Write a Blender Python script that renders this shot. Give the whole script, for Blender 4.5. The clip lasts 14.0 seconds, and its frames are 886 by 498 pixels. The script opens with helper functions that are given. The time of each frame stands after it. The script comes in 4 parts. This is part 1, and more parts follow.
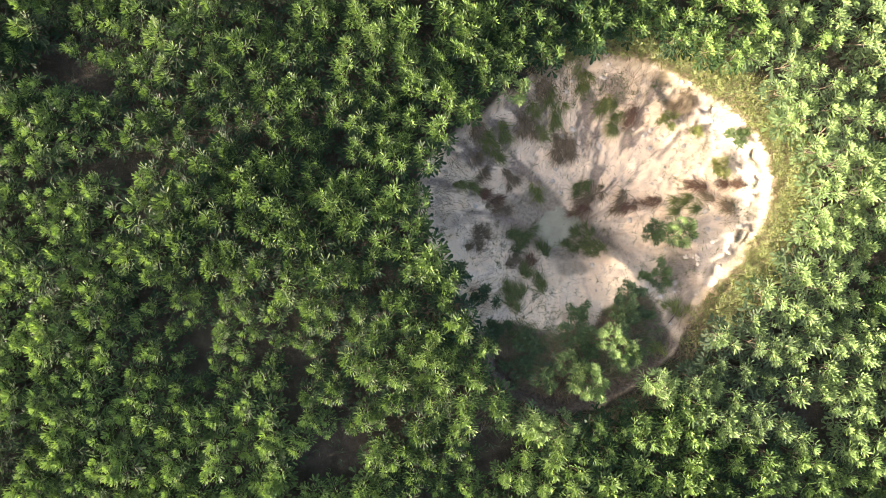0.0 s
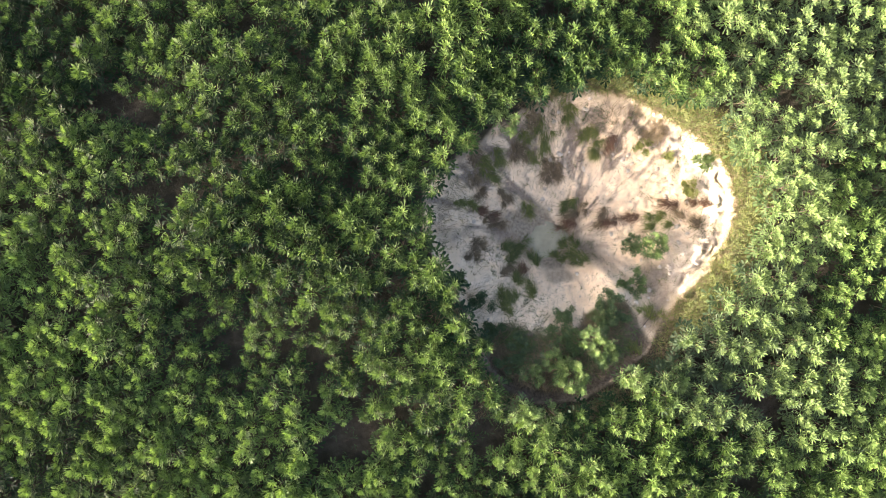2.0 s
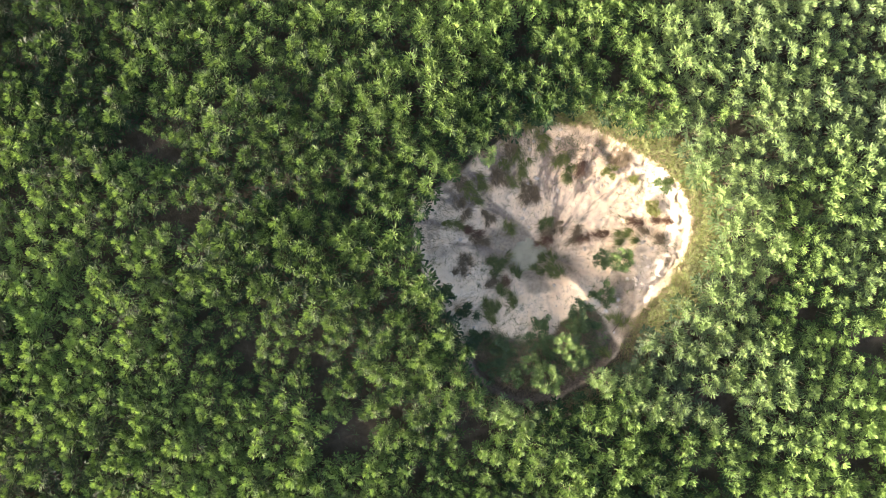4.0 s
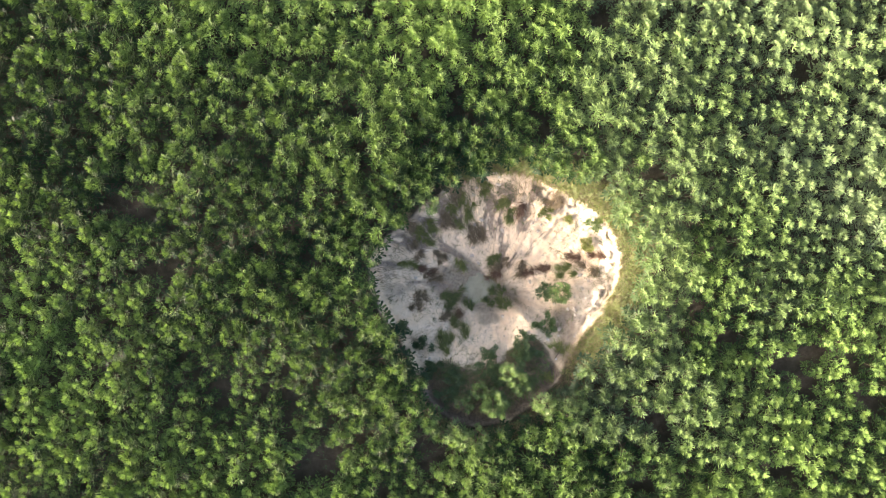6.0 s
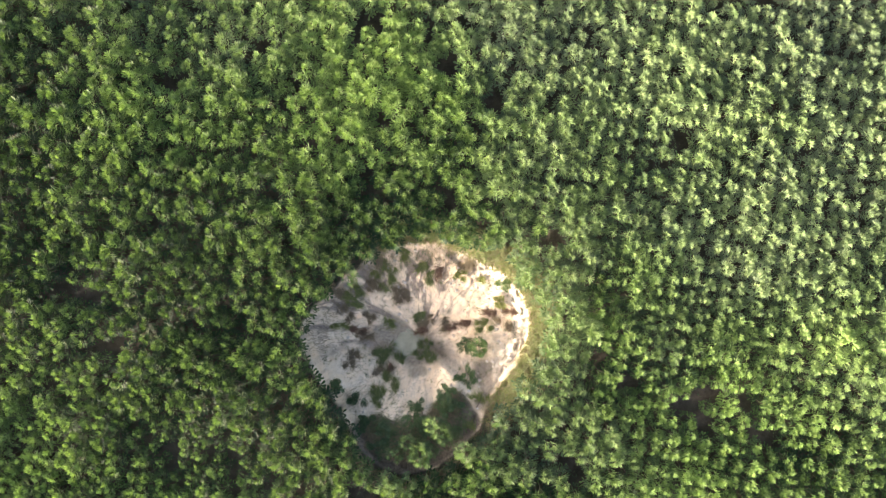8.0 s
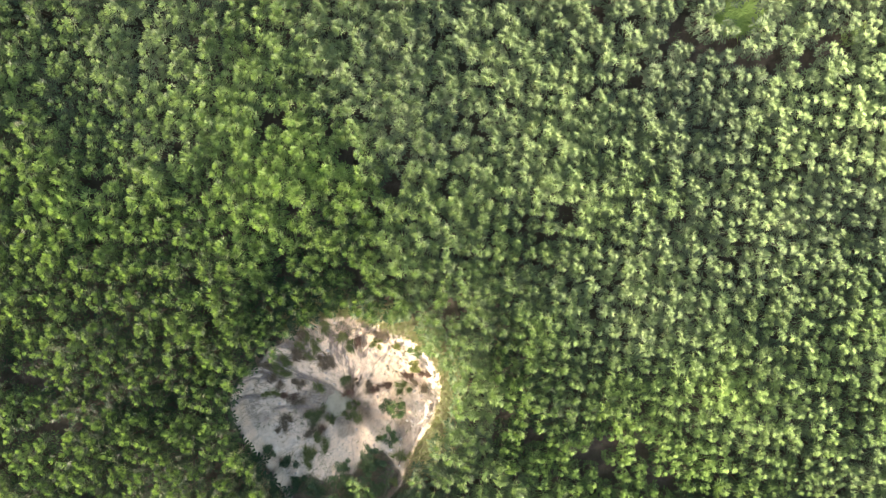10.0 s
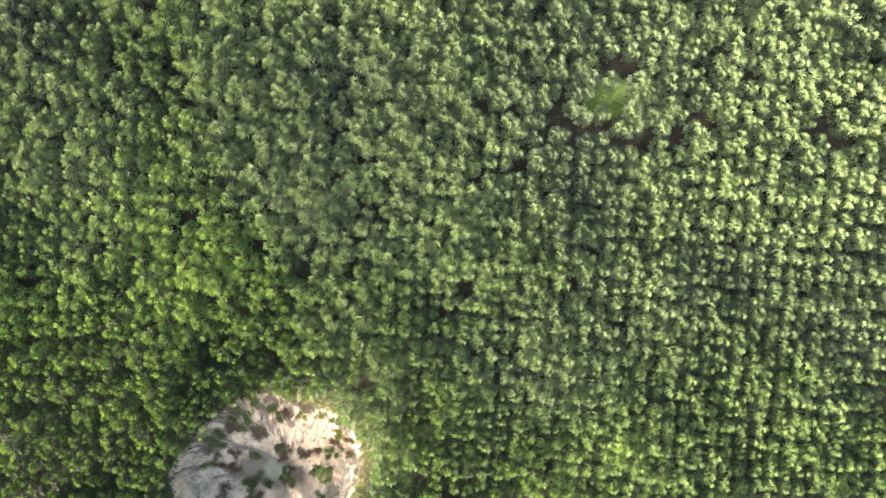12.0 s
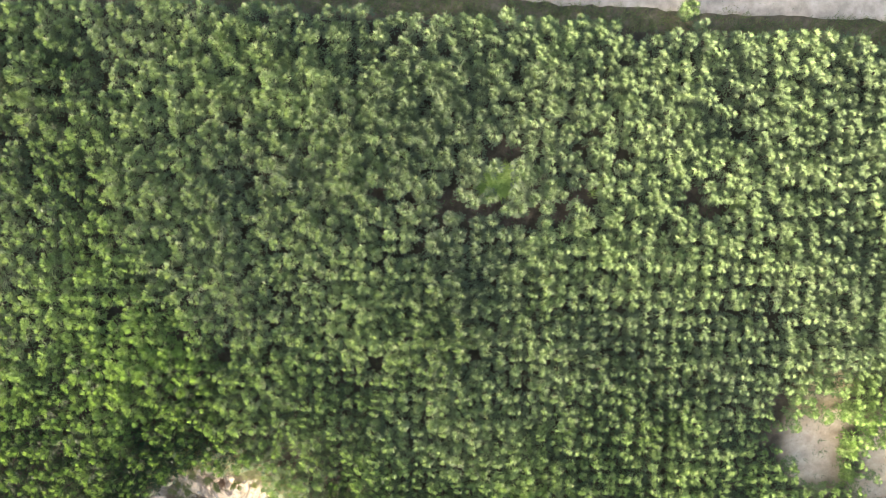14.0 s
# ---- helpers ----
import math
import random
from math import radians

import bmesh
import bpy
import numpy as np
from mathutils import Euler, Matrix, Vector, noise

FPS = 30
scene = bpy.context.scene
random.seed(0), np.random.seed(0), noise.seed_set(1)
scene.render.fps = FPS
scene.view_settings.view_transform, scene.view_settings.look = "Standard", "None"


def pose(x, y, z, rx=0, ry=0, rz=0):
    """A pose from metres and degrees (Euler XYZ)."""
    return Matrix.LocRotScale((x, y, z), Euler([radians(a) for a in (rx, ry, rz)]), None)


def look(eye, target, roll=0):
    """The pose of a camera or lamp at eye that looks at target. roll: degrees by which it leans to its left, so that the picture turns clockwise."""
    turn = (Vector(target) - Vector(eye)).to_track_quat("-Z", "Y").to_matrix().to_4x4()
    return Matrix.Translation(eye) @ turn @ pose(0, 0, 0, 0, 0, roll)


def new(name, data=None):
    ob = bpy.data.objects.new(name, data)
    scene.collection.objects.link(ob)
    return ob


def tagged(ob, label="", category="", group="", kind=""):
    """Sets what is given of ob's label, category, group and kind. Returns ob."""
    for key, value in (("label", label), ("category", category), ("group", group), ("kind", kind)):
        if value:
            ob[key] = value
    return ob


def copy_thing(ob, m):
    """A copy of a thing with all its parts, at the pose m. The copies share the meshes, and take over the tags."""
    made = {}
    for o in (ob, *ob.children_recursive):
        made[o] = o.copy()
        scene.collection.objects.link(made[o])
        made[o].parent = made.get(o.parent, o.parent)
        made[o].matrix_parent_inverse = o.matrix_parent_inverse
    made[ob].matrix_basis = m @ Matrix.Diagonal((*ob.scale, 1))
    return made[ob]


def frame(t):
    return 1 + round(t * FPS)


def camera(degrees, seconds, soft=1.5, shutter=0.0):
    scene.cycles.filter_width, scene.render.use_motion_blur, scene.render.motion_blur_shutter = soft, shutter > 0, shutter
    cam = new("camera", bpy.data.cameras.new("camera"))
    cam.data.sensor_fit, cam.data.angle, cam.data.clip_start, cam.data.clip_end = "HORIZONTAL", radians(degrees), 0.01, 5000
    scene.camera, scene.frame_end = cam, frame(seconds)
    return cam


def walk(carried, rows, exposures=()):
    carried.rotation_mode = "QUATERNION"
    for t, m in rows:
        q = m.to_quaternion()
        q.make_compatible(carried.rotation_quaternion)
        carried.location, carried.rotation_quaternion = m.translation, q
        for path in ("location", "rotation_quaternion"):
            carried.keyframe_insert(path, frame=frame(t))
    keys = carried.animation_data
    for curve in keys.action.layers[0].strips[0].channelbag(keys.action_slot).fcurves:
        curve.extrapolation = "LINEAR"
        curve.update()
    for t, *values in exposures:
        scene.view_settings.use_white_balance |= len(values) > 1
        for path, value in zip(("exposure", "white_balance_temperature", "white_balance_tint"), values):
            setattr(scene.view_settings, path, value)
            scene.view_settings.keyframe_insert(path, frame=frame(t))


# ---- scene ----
cam = camera(72.0, 14.0, soft=0.5)
PATH = [
    (0, -4.271, 1.374, 21.715, -4.819, -0.032, 2.175),
    (0.5, -4.255, 1.530, 22.466, -4.813, 0.062, 2.176),
    (1, -4.252, 1.745, 23.226, -4.869, 0.135, 2.198),
    (1.5, -4.231, 1.966, 23.990, -4.937, 0.256, 2.210),
    (2, -4.166, 2.179, 24.752, -4.992, 0.445, 2.186),
    (2.5, -4.034, 2.390, 25.507, -5.024, 0.694, 2.103),
    (5, -1.933, 4.153, 29.017, -5.020, 1.890, 0.418),
    (5.5, -1.177, 4.766, 29.648, -5.042, 1.978, -0.171),
    (6, -0.307, 5.475, 30.257, -5.078, 2.007, -0.822),
    (6.5, 0.676, 6.268, 30.843, -5.127, 1.993, -1.522),
    (7, 1.765, 7.129, 31.411, -5.181, 1.953, -2.255),
    (9.5, 8.490, 11.765, 34.068, -5.223, 1.961, -6.057),
    (10, 10.010, 12.656, 34.582, -5.142, 2.038, -6.814),
    (10.5, 11.559, 13.528, 35.094, -5.032, 2.111, -7.577),
    (11, 13.128, 14.393, 35.604, -4.907, 2.154, -8.353),
    (11.5, 14.709, 15.267, 36.112, -4.785, 2.138, -9.152),
    (12, 16.302, 16.171, 36.618, -4.690, 2.046, -9.976),
    (12.5, 17.910, 17.122, 37.122, -4.653, 1.876, -10.825),
    (13, 19.548, 18.132, 37.624, -4.709, 1.662, -11.687),
    (13.5, 21.242, 19.193, 38.125, -4.894, 1.489, -12.532),
    (14, 23.032, 20.273, 38.631, -5.243, 1.513, -13.308),
]
walk(cam, [(t, pose(x, y, z, rx, ry, rz)) for t, x, y, z, rx, ry, rz in PATH],
     [(0, 2.38, 6750, 12), (7, 2.44, 6750, 11), (14, 2.58, 6900, 6)])

# ---- world, sun ----
SUN_EL, SUN_AZ = 13.2, 200.0      # the sun stands in the direction SUN_AZ (degrees from +x, anticlockwise)
world = bpy.data.worlds.new("world")
scene.world = world
world.use_nodes = True
wn = world.node_tree
sky = wn.nodes.new("ShaderNodeTexSky")
sky.sky_type = "NISHITA"
sky.sun_disc = False
sky.sun_elevation = radians(SUN_EL)
sky.sun_rotation = radians(90 - SUN_AZ)
sky.dust_density = 7.0
sky.air_density = 0.7
sky.ozone_density = 0.6
wn.links.new(sky.outputs[0], wn.nodes["Background"].inputs[0])
wn.nodes["Background"].inputs[1].default_value = 0.195
sun_data = bpy.data.lights.new("sun", "SUN")
sun_data.energy = 5.0
sun_data.angle = radians(0.6)
sun_data.color = (1.0, 0.91, 0.76)
sun = new("sun", sun_data)
sun_from = Vector((math.cos(radians(SUN_AZ)) * math.cos(radians(SUN_EL)), math.sin(radians(SUN_AZ)) * math.cos(radians(SUN_EL)), math.sin(radians(SUN_EL))))
sun.matrix_world = look(sun_from * 60, (0, 0, 0))


# ---- materials ----
def shader(name):
    m = bpy.data.materials.new(name)
    m.use_nodes = True
    nt = m.node_tree
    return m, nt, nt.nodes["Principled BSDF"]


def node(nt, kind, **values):
    n = nt.nodes.new(kind)
    for key, v in values.items():
        n.inputs[key].default_value = v
    return n


def ramp(nt, source, stops):
    n = nt.nodes.new("ShaderNodeValToRGB")
    while len(n.color_ramp.elements) < len(stops):
        n.color_ramp.elements.new(0.5)
    for e, (p, c) in zip(n.color_ramp.elements, stops):
        e.position = p
        e.color = (*c, 1) if len(c) == 3 else c
    nt.links.new(source, n.inputs[0])
    return n.outputs[0]


def mix(nt, factor, a, b, blend="MIX"):
    n = nt.nodes.new("ShaderNodeMix")
    n.data_type = "RGBA"
    n.blend_type = blend
    for sock, v in ((n.inputs[0], factor), (n.inputs[6], a), (n.inputs[7], b)):
        if isinstance(v, bpy.types.NodeSocket):
            nt.links.new(v, sock)
        elif isinstance(v, (int, float)):
            sock.default_value = v
        else:
            sock.default_value = (*v, 1)
    return n.outputs[2]


def maths(nt, op, a, b=0.0):
    n = nt.nodes.new("ShaderNodeMath")
    n.operation = op
    for sock, v in ((n.inputs[0], a), (n.inputs[1], b)):
        if isinstance(v, bpy.types.NodeSocket):
            nt.links.new(v, sock)
        else:
            sock.default_value = v
    return n.outputs[0]


def noise_of(nt, scale, detail=4.0, rough=0.6, distort=0.0, stretch=None):
    geo = nt.nodes.new("ShaderNodeNewGeometry")
    n = node(nt, "ShaderNodeTexNoise", Scale=scale, Detail=detail, Roughness=rough, Distortion=distort)
    if stretch:
        mp = nt.nodes.new("ShaderNodeMapping")
        mp.inputs["Scale"].default_value = stretch
        nt.links.new(geo.outputs["Position"], mp.inputs[0])
        nt.links.new(mp.outputs[0], n.inputs[0])
    else:
        nt.links.new(geo.outputs["Position"], n.inputs[0])
    return n.outputs[0]


def attr(nt, name):
    n = nt.nodes.new("ShaderNodeAttribute")
    n.attribute_name = name
    return n.outputs["Fac"]


def bump(nt, bsdf, height, strength, distance):
    n = nt.nodes.new("ShaderNodeBump")
    n.inputs["Strength"].default_value = strength
    n.inputs["Distance"].default_value = distance
    nt.links.new(height, n.inputs["Height"])
    nt.links.new(n.outputs[0], bsdf.inputs["Normal"])


def ground_material():
    m, nt, bs = shader("soil_and_sand")
    big, mid, fine = noise_of(nt, 0.35, 3), noise_of(nt, 1.6, 5, 0.65), noise_of(nt, 9.0, 6, 0.7, 0.6)
    grain = noise_of(nt, 45.0, 3, 0.6)
    soil = mix(nt, ramp(nt, mid, [(0.35, (0, 0, 0)), (0.7, (1, 1, 1))]), (0.026, 0.022, 0.016), (0.060, 0.052, 0.040))
    soil = mix(nt, ramp(nt, fine, [(0.4, (0, 0, 0)), (0.65, (0.6, 0.6, 0.6))]), soil, (0.045, 0.046, 0.026))
    sand = mix(nt, ramp(nt, mid, [(0.3, (0, 0, 0)), (0.68, (1, 1, 1))]), (0.74, 0.575, 0.405), (0.86, 0.705, 0.53))
    sand = mix(nt, ramp(nt, fine, [(0.55, (0, 0, 0)), (0.75, (0.4, 0.4, 0.4))]), sand, (0.50, 0.40, 0.30))
    sand = mix(nt, ramp(nt, big, [(0.45, (0, 0, 0)), (0.7, (0.2, 0.2, 0.2))]), sand, (0.52, 0.40, 0.295))
    speck = ramp(nt, noise_of(nt, 22.0, 5, 0.8, 1.6), [(0.57, (0, 0, 0)), (0.68, (0.4, 0.4, 0.4))])
    sand = mix(nt, speck, sand, (0.15, 0.12, 0.095))
    streak = ramp(nt, noise_of(nt, 3.2, 6, 0.75, 2.5), [(0.60, (0, 0, 0)), (0.70, (0.45, 0.45, 0.45))])
    sand = mix(nt, streak, sand, (0.36, 0.28, 0.21))
    ridge = maths(nt, "ABSOLUTE", maths(nt, "SUBTRACT", noise_of(nt, 1.7, 7, 0.72, 1.2), 0.5))
    crack = mix(nt, ramp(nt, mid, [(0.42, (0, 0, 0)), (0.56, (1, 1, 1))]), (0, 0, 0), ramp(nt, ridge, [(0.0, (0.75, 0.75, 0.75)), (0.022, (0, 0, 0))]))
    sand = mix(nt, crack, sand, (0.22, 0.175, 0.135))
    col = mix(nt, attr(nt, "sand"), soil, sand)
    # greyish sand of the clearings; also tones down the wall that faces the sun
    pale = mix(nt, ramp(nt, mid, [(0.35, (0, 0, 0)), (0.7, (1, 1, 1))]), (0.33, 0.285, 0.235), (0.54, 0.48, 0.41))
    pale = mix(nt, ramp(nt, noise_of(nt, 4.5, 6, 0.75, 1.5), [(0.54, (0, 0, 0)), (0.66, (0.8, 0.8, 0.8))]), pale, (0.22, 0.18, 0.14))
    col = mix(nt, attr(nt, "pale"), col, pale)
    # dark shelf soil and brown patches, also the shrub shade painted in the south-east
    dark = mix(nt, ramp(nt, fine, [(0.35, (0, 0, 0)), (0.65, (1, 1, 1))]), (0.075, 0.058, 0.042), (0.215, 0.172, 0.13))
    col = mix(nt, attr(nt, "humus_shade"), col, dark)
    mat = mix(nt, ramp(nt, noise_of(nt, 16.0, 5, 0.75, 1.2), [(0.40, (0, 0, 0)), (0.62, (1, 1, 1))]), (0.085, 0.066, 0.055), (0.33, 0.275, 0.235))
    col = mix(nt, attr(nt, "roots"), col, mat)
    wetc = mix(nt, ramp(nt, fine, [(0.4, (0, 0, 0)), (0.6, (1, 1, 1))]), (0.21, 0.175, 0.13), (0.36, 0.305, 0.235))
    col = mix(nt, attr(nt, "wet"), col, wetc)
    bare = mix(nt, ramp(nt, mid, [(0.35, (0, 0, 0)), (0.65, (1, 1, 1))]), (0.050, 0.040, 0.030), (0.120, 0.096, 0.074))
    col = mix(nt, attr(nt, "bare"), col, bare)
    straw = mix(nt, ramp(nt, fine, [(0.35, (0, 0, 0)), (0.65, (1, 1, 1))]), (0.15, 0.13, 0.075), (0.34, 0.275, 0.19))
    col = mix(nt, attr(nt, "straw"), col, straw)
    verge = mix(nt, ramp(nt, mid, [(0.35, (0, 0, 0)), (0.65, (1, 1, 1))]), (0.075, 0.068, 0.042), (0.18, 0.15, 0.105))
    col = mix(nt, attr(nt, "verge"), col, verge)
    nt.links.new(col, bs.inputs["Base Color"])
    rough = maths(nt, "SUBTRACT", 0.95, maths(nt, "MULTIPLY", attr(nt, "wet"), 0.45))
    nt.links.new(rough, bs.inputs["Roughness"])
    bs.inputs["Specular IOR Level"].default_value = 0.25
    bump(nt, bs, maths(nt, "ADD", fine, maths(nt, "MULTIPLY", grain, 0.3)), 1.0, 0.08)
    return m


def leaf_material(name, deep, fresh, gloss=0.6, through_light=0.20):
    """Leaf: colour between deep and fresh by the mesh's tint, varied leaf by leaf."""
    m, nt, bs = shader(name)
    isl = nt.nodes.new("ShaderNodeNewGeometry").outputs["Random Per Island"]
    t = maths(nt, "ADD", attr(nt, "tint"), maths(nt, "MULTIPLY", maths(nt, "SUBTRACT", isl, 0.5), 0.30))
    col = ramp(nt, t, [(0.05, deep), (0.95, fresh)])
    col = mix(nt, attr(nt, "bloom"), col, mix(nt, 0.42, col, (0.205, 0.252, 0.165)))   # waxy grey-green bloom of some stands
    vein = noise_of(nt, 28.0, 2)
    col = mix(nt, ramp(nt, vein, [(0.4, (0, 0, 0)), (0.7, (0.25, 0.25, 0.25))]), col, tuple(v * 0.6 for v in deep))
    nt.links.new(col, bs.inputs["Base Color"])
    bs.inputs["Roughness"].default_value = gloss
    bs.inputs["Specular IOR Level"].default_value = 0.3
    bs.inputs["Diffuse Roughness"].default_value = 0.8
    tr = nt.nodes.new("ShaderNodeBsdfTranslucent")
    nt.links.new(mix(nt, 1.0, col, (1.15, 1.15, 0.75), "MULTIPLY"), tr.inputs[0])
    ms = nt.nodes.new("ShaderNodeMixShader")
    ms.inputs[0].default_value = through_light
    nt.links.new(bs.outputs[0], ms.inputs[1])
    nt.links.new(tr.outputs[0], ms.inputs[2])
    nt.links.new(ms.outputs[0], nt.nodes["Material Output"].inputs[0])
    return m


def plain_material(name, a, b, scale=12.0, rough=0.9):
    m, nt, bs = shader(name)
    n = noise_of(nt, scale, 5, 0.65)
    nt.links.new(ramp(nt, n, [(0.35, a), (0.68, b)]), bs.inputs["Base Color"])
    bs.inputs["Roughness"].default_value = rough
    bump(nt, bs, n, 0.5, 0.02)
    return m


def water_material():
    m, nt, bs = shader("muddy_water")
    n = noise_of(nt, 2.0, 3)
    nt.links.new(ramp(nt, n, [(0.35, (0.25, 0.235, 0.165)), (0.7, (0.33, 0.31, 0.22))]), bs.inputs["Base Color"])
    bs.inputs["Roughness"].default_value = 0.08
    bs.inputs["IOR"].default_value = 1.33
    bump(nt, bs, noise_of(nt, 14.0, 2), 0.08, 0.01)
    return m


GROUND = ground_material()
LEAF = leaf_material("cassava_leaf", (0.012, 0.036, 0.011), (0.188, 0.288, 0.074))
SHRUB = leaf_material("shrub_leaf", (0.045, 0.080, 0.042), (0.15, 0.215, 0.065))
GRASS = leaf_material("grass_blade", (0.050, 0.080, 0.032), (0.24, 0.26, 0.08), 0.5)
DRY = leaf_material("dry_grass", (0.075, 0.055, 0.04), (0.33, 0.26, 0.165), 0.7, 0.15)
RUST = leaf_material("rusty_brush", (0.085, 0.056, 0.042), (0.22, 0.13, 0.085), 0.7, 0.1)
STEM = plain_material("stem_bark", (0.055, 0.045, 0.030), (0.13, 0.105, 0.07), 25)
ROOT = plain_material("root_wood", (0.06, 0.045, 0.035), (0.16, 0.125, 0.10), 25)
CLOD = plain_material("sandy_clod", (0.34, 0.29, 0.235), (0.58, 0.52, 0.45), 9)
ROADM = plain_material("pale_road_dirt", (0.19, 0.17, 0.15), (0.34, 0.31, 0.28), 1.3)
WATER = water_material()


# ---- the lie of the land ----
PIT = (1.3, 0.4)
POOL = (0.6, 0.05)
RIM = (5.986, -0.19, 0.216, -0.174, 0.348, 0.057, 0.486, 0.235, -0.09, -0.093, 0.152)
lattice = np.random.RandomState(7).rand(256, 256)


def value_noise(x, y):
    i, j = np.floor(x).astype(int), np.floor(y).astype(int)
    u, v = x - i, y - j
    u, v = u * u * (3 - 2 * u), v * v * (3 - 2 * v)
    a, b = lattice[i % 256, j % 256], lattice[(i + 1) % 256, j % 256]
    c, d = lattice[i % 256, (j + 1) % 256], lattice[(i + 1) % 256, (j + 1) % 256]
    return (a * (1 - u) + b * u) * (1 - v) + (c * (1 - u) + d * u) * v - 0.5


def fbm(x, y, scale, octaves=4, gain=0.5, shift=0.0):
    total, amp = 0.0, 1.0
    for k in range(octaves):
        total = total + amp * value_noise(x * scale + 17.3 * k + shift, y * scale - 9.1 * k + shift)
        amp, scale = amp * gain, scale * 2.03
    return total


def step(a, b, v):
    t = np.clip((v - a) / (b - a), 0, 1)
    return t * t * (3 - 2 * t)


def rim_radius(th):
    r = RIM[0] + 0 * th
    for k in range(1, 6):
        r = r + RIM[2 * k - 1] * np.cos(k * th) + RIM[2 * k] * np.sin(k * th)
    return r


def inside(x, y):
    """Metres from the rim towards the middle of the pit, and the bearing from the middle."""
    th = np.arctan2(y - PIT[1], x - PIT[0])
    r = np.hypot(x - PIT[0], y - PIT[1])
    return rim_radius(th) - r, th


def facing(th, degrees):
    return np.cos(th - radians(degrees))


def around(th, pattern):
    """A pattern that runs round the pit without a seam: two windings, blended on the western side."""
    w = step(0.3, 0.8, facing(th, 180))
    return (1 - w) * pattern(th) + w * pattern(np.mod(th, math.tau) + 40.0)


def shelf_weight(x, y):
    """The slumped, overgrown shelf on the south side of the pit."""
    e, th = inside(x, y)
    edge = -3.45 + 1.3 * np.exp(-((x - 2.9) / 1.2) ** 2) + 0.6 * fbm(x, y, 0.9, 3)
    return step(0.25, -0.25, y - edge) * step(-0.1, 0.1, e) * step(0.1, -0.15, np.sin(th) + 0.12)


def height(x, y):
    e, th = inside(x, y)
    e = e + 0.2 * fbm(x, y, 0.9, 4, shift=3.0)
    d = np.hypot(x - POOL[0], y - POOL[1])
    s = d / (d + np.maximum(e, 0.0) + 1e-6)
    foot = -0.55 - 0.65 * np.clip(facing(th, 160), 0, 1) + 0.1 * np.clip(facing(th, -90), 0, 1)
    south = step(0.45, 0.85, facing(th, -82))
    g = (1 - south) * s ** 1.12 + south * step(-0.12, 0.62, s) ** 1.1
    low = -3.42 + (foot + 3.42) * g
    rill = around(th, lambda a: fbm(a * 5.0 + 0.6 * fbm(x, y, 0.5, 2), d * 0.35, 1.0, 3, shift=11.0))
    low = low + 0.22 * (np.abs(rill) * 1.8 - 0.25) * np.sin(np.pi * np.clip(s, 0, 1)) + 0.16 * fbm(x, y, 1.3, 4) * step(0.6, 1.4, d) + (0.15 * (np.abs(fbm(x, y, 3.0, 3)) - 0.12) * (1 - 0.5 * step(0.3, 0.8, facing(th, 10))) + 0.06 * (np.abs(fbm(x, y, 6.5, 2, shift=7.0)) - 0.1)) * step(0.6, 1.4, d)
    # broken slabs along the eastern rim
    east = step(0.62, 0.85, facing(th, 24))
    wave = e + 0.25 * fbm(x, y, 1.6, 3, shift=5.0)
    jag = wave + 0.10 * fbm(x, y, 5.0, 2, shift=9.0)
    low = low + east * (0.22 * step(0.75, 0.6, wave) - (0.30 * np.exp(-((jag - 0.27) / 0.05) ** 2) + 0.2 * np.exp(-((jag - 0.50) / 0.05) ** 2) * step(0.0, 0.2, fbm(x, y, 1.5, 2, shift=13.0))) * step(0.945, 0.975, facing(th, 14)) * (0.35 + 0.65 * step(-0.25, 0.1, fbm(x, y, 1.9, 2, shift=15.0))) + 0.16 * fbm(x, y, 1.3, 3) + 0.14 * (np.abs(fbm(x, y, 2.3, 4, 0.6, shift=19.0)) - 0.15)) + 0.42 * step(0.93, 0.98, facing(th, 60)) * step(2.2, 1.2, e) * (np.abs(fbm(x, y, 1.9, 4, 0.6)) - 0.15)
    # the crack along the foot of the southern rim
    se = step(0.3, 0.7, facing(th, -65))
    low = low - se * 0.14 * np.exp(-((wave - 0.28) / 0.10) ** 2) + se * 0.12 * np.exp(-((wave - 0.75) / 0.3) ** 2)
    wall = step(0.0, 0.34 + 0.2 * fbm(x, y, 0.8, 2, shift=8.0), e)
    land = 0.12 * fbm(x, y, 0.22, 3) + 0.05 * fbm(x, y, 1.7, 3)
    land = land * step(400, 60, np.hypot(x, y))
    return land * (1 - wall) + low * wall


def road_side(x, y):
    """Metres beyond the near edge of the dirt road."""
    return (y - (32.3 - 0.305 * (x - 23.9))) / 1.0455


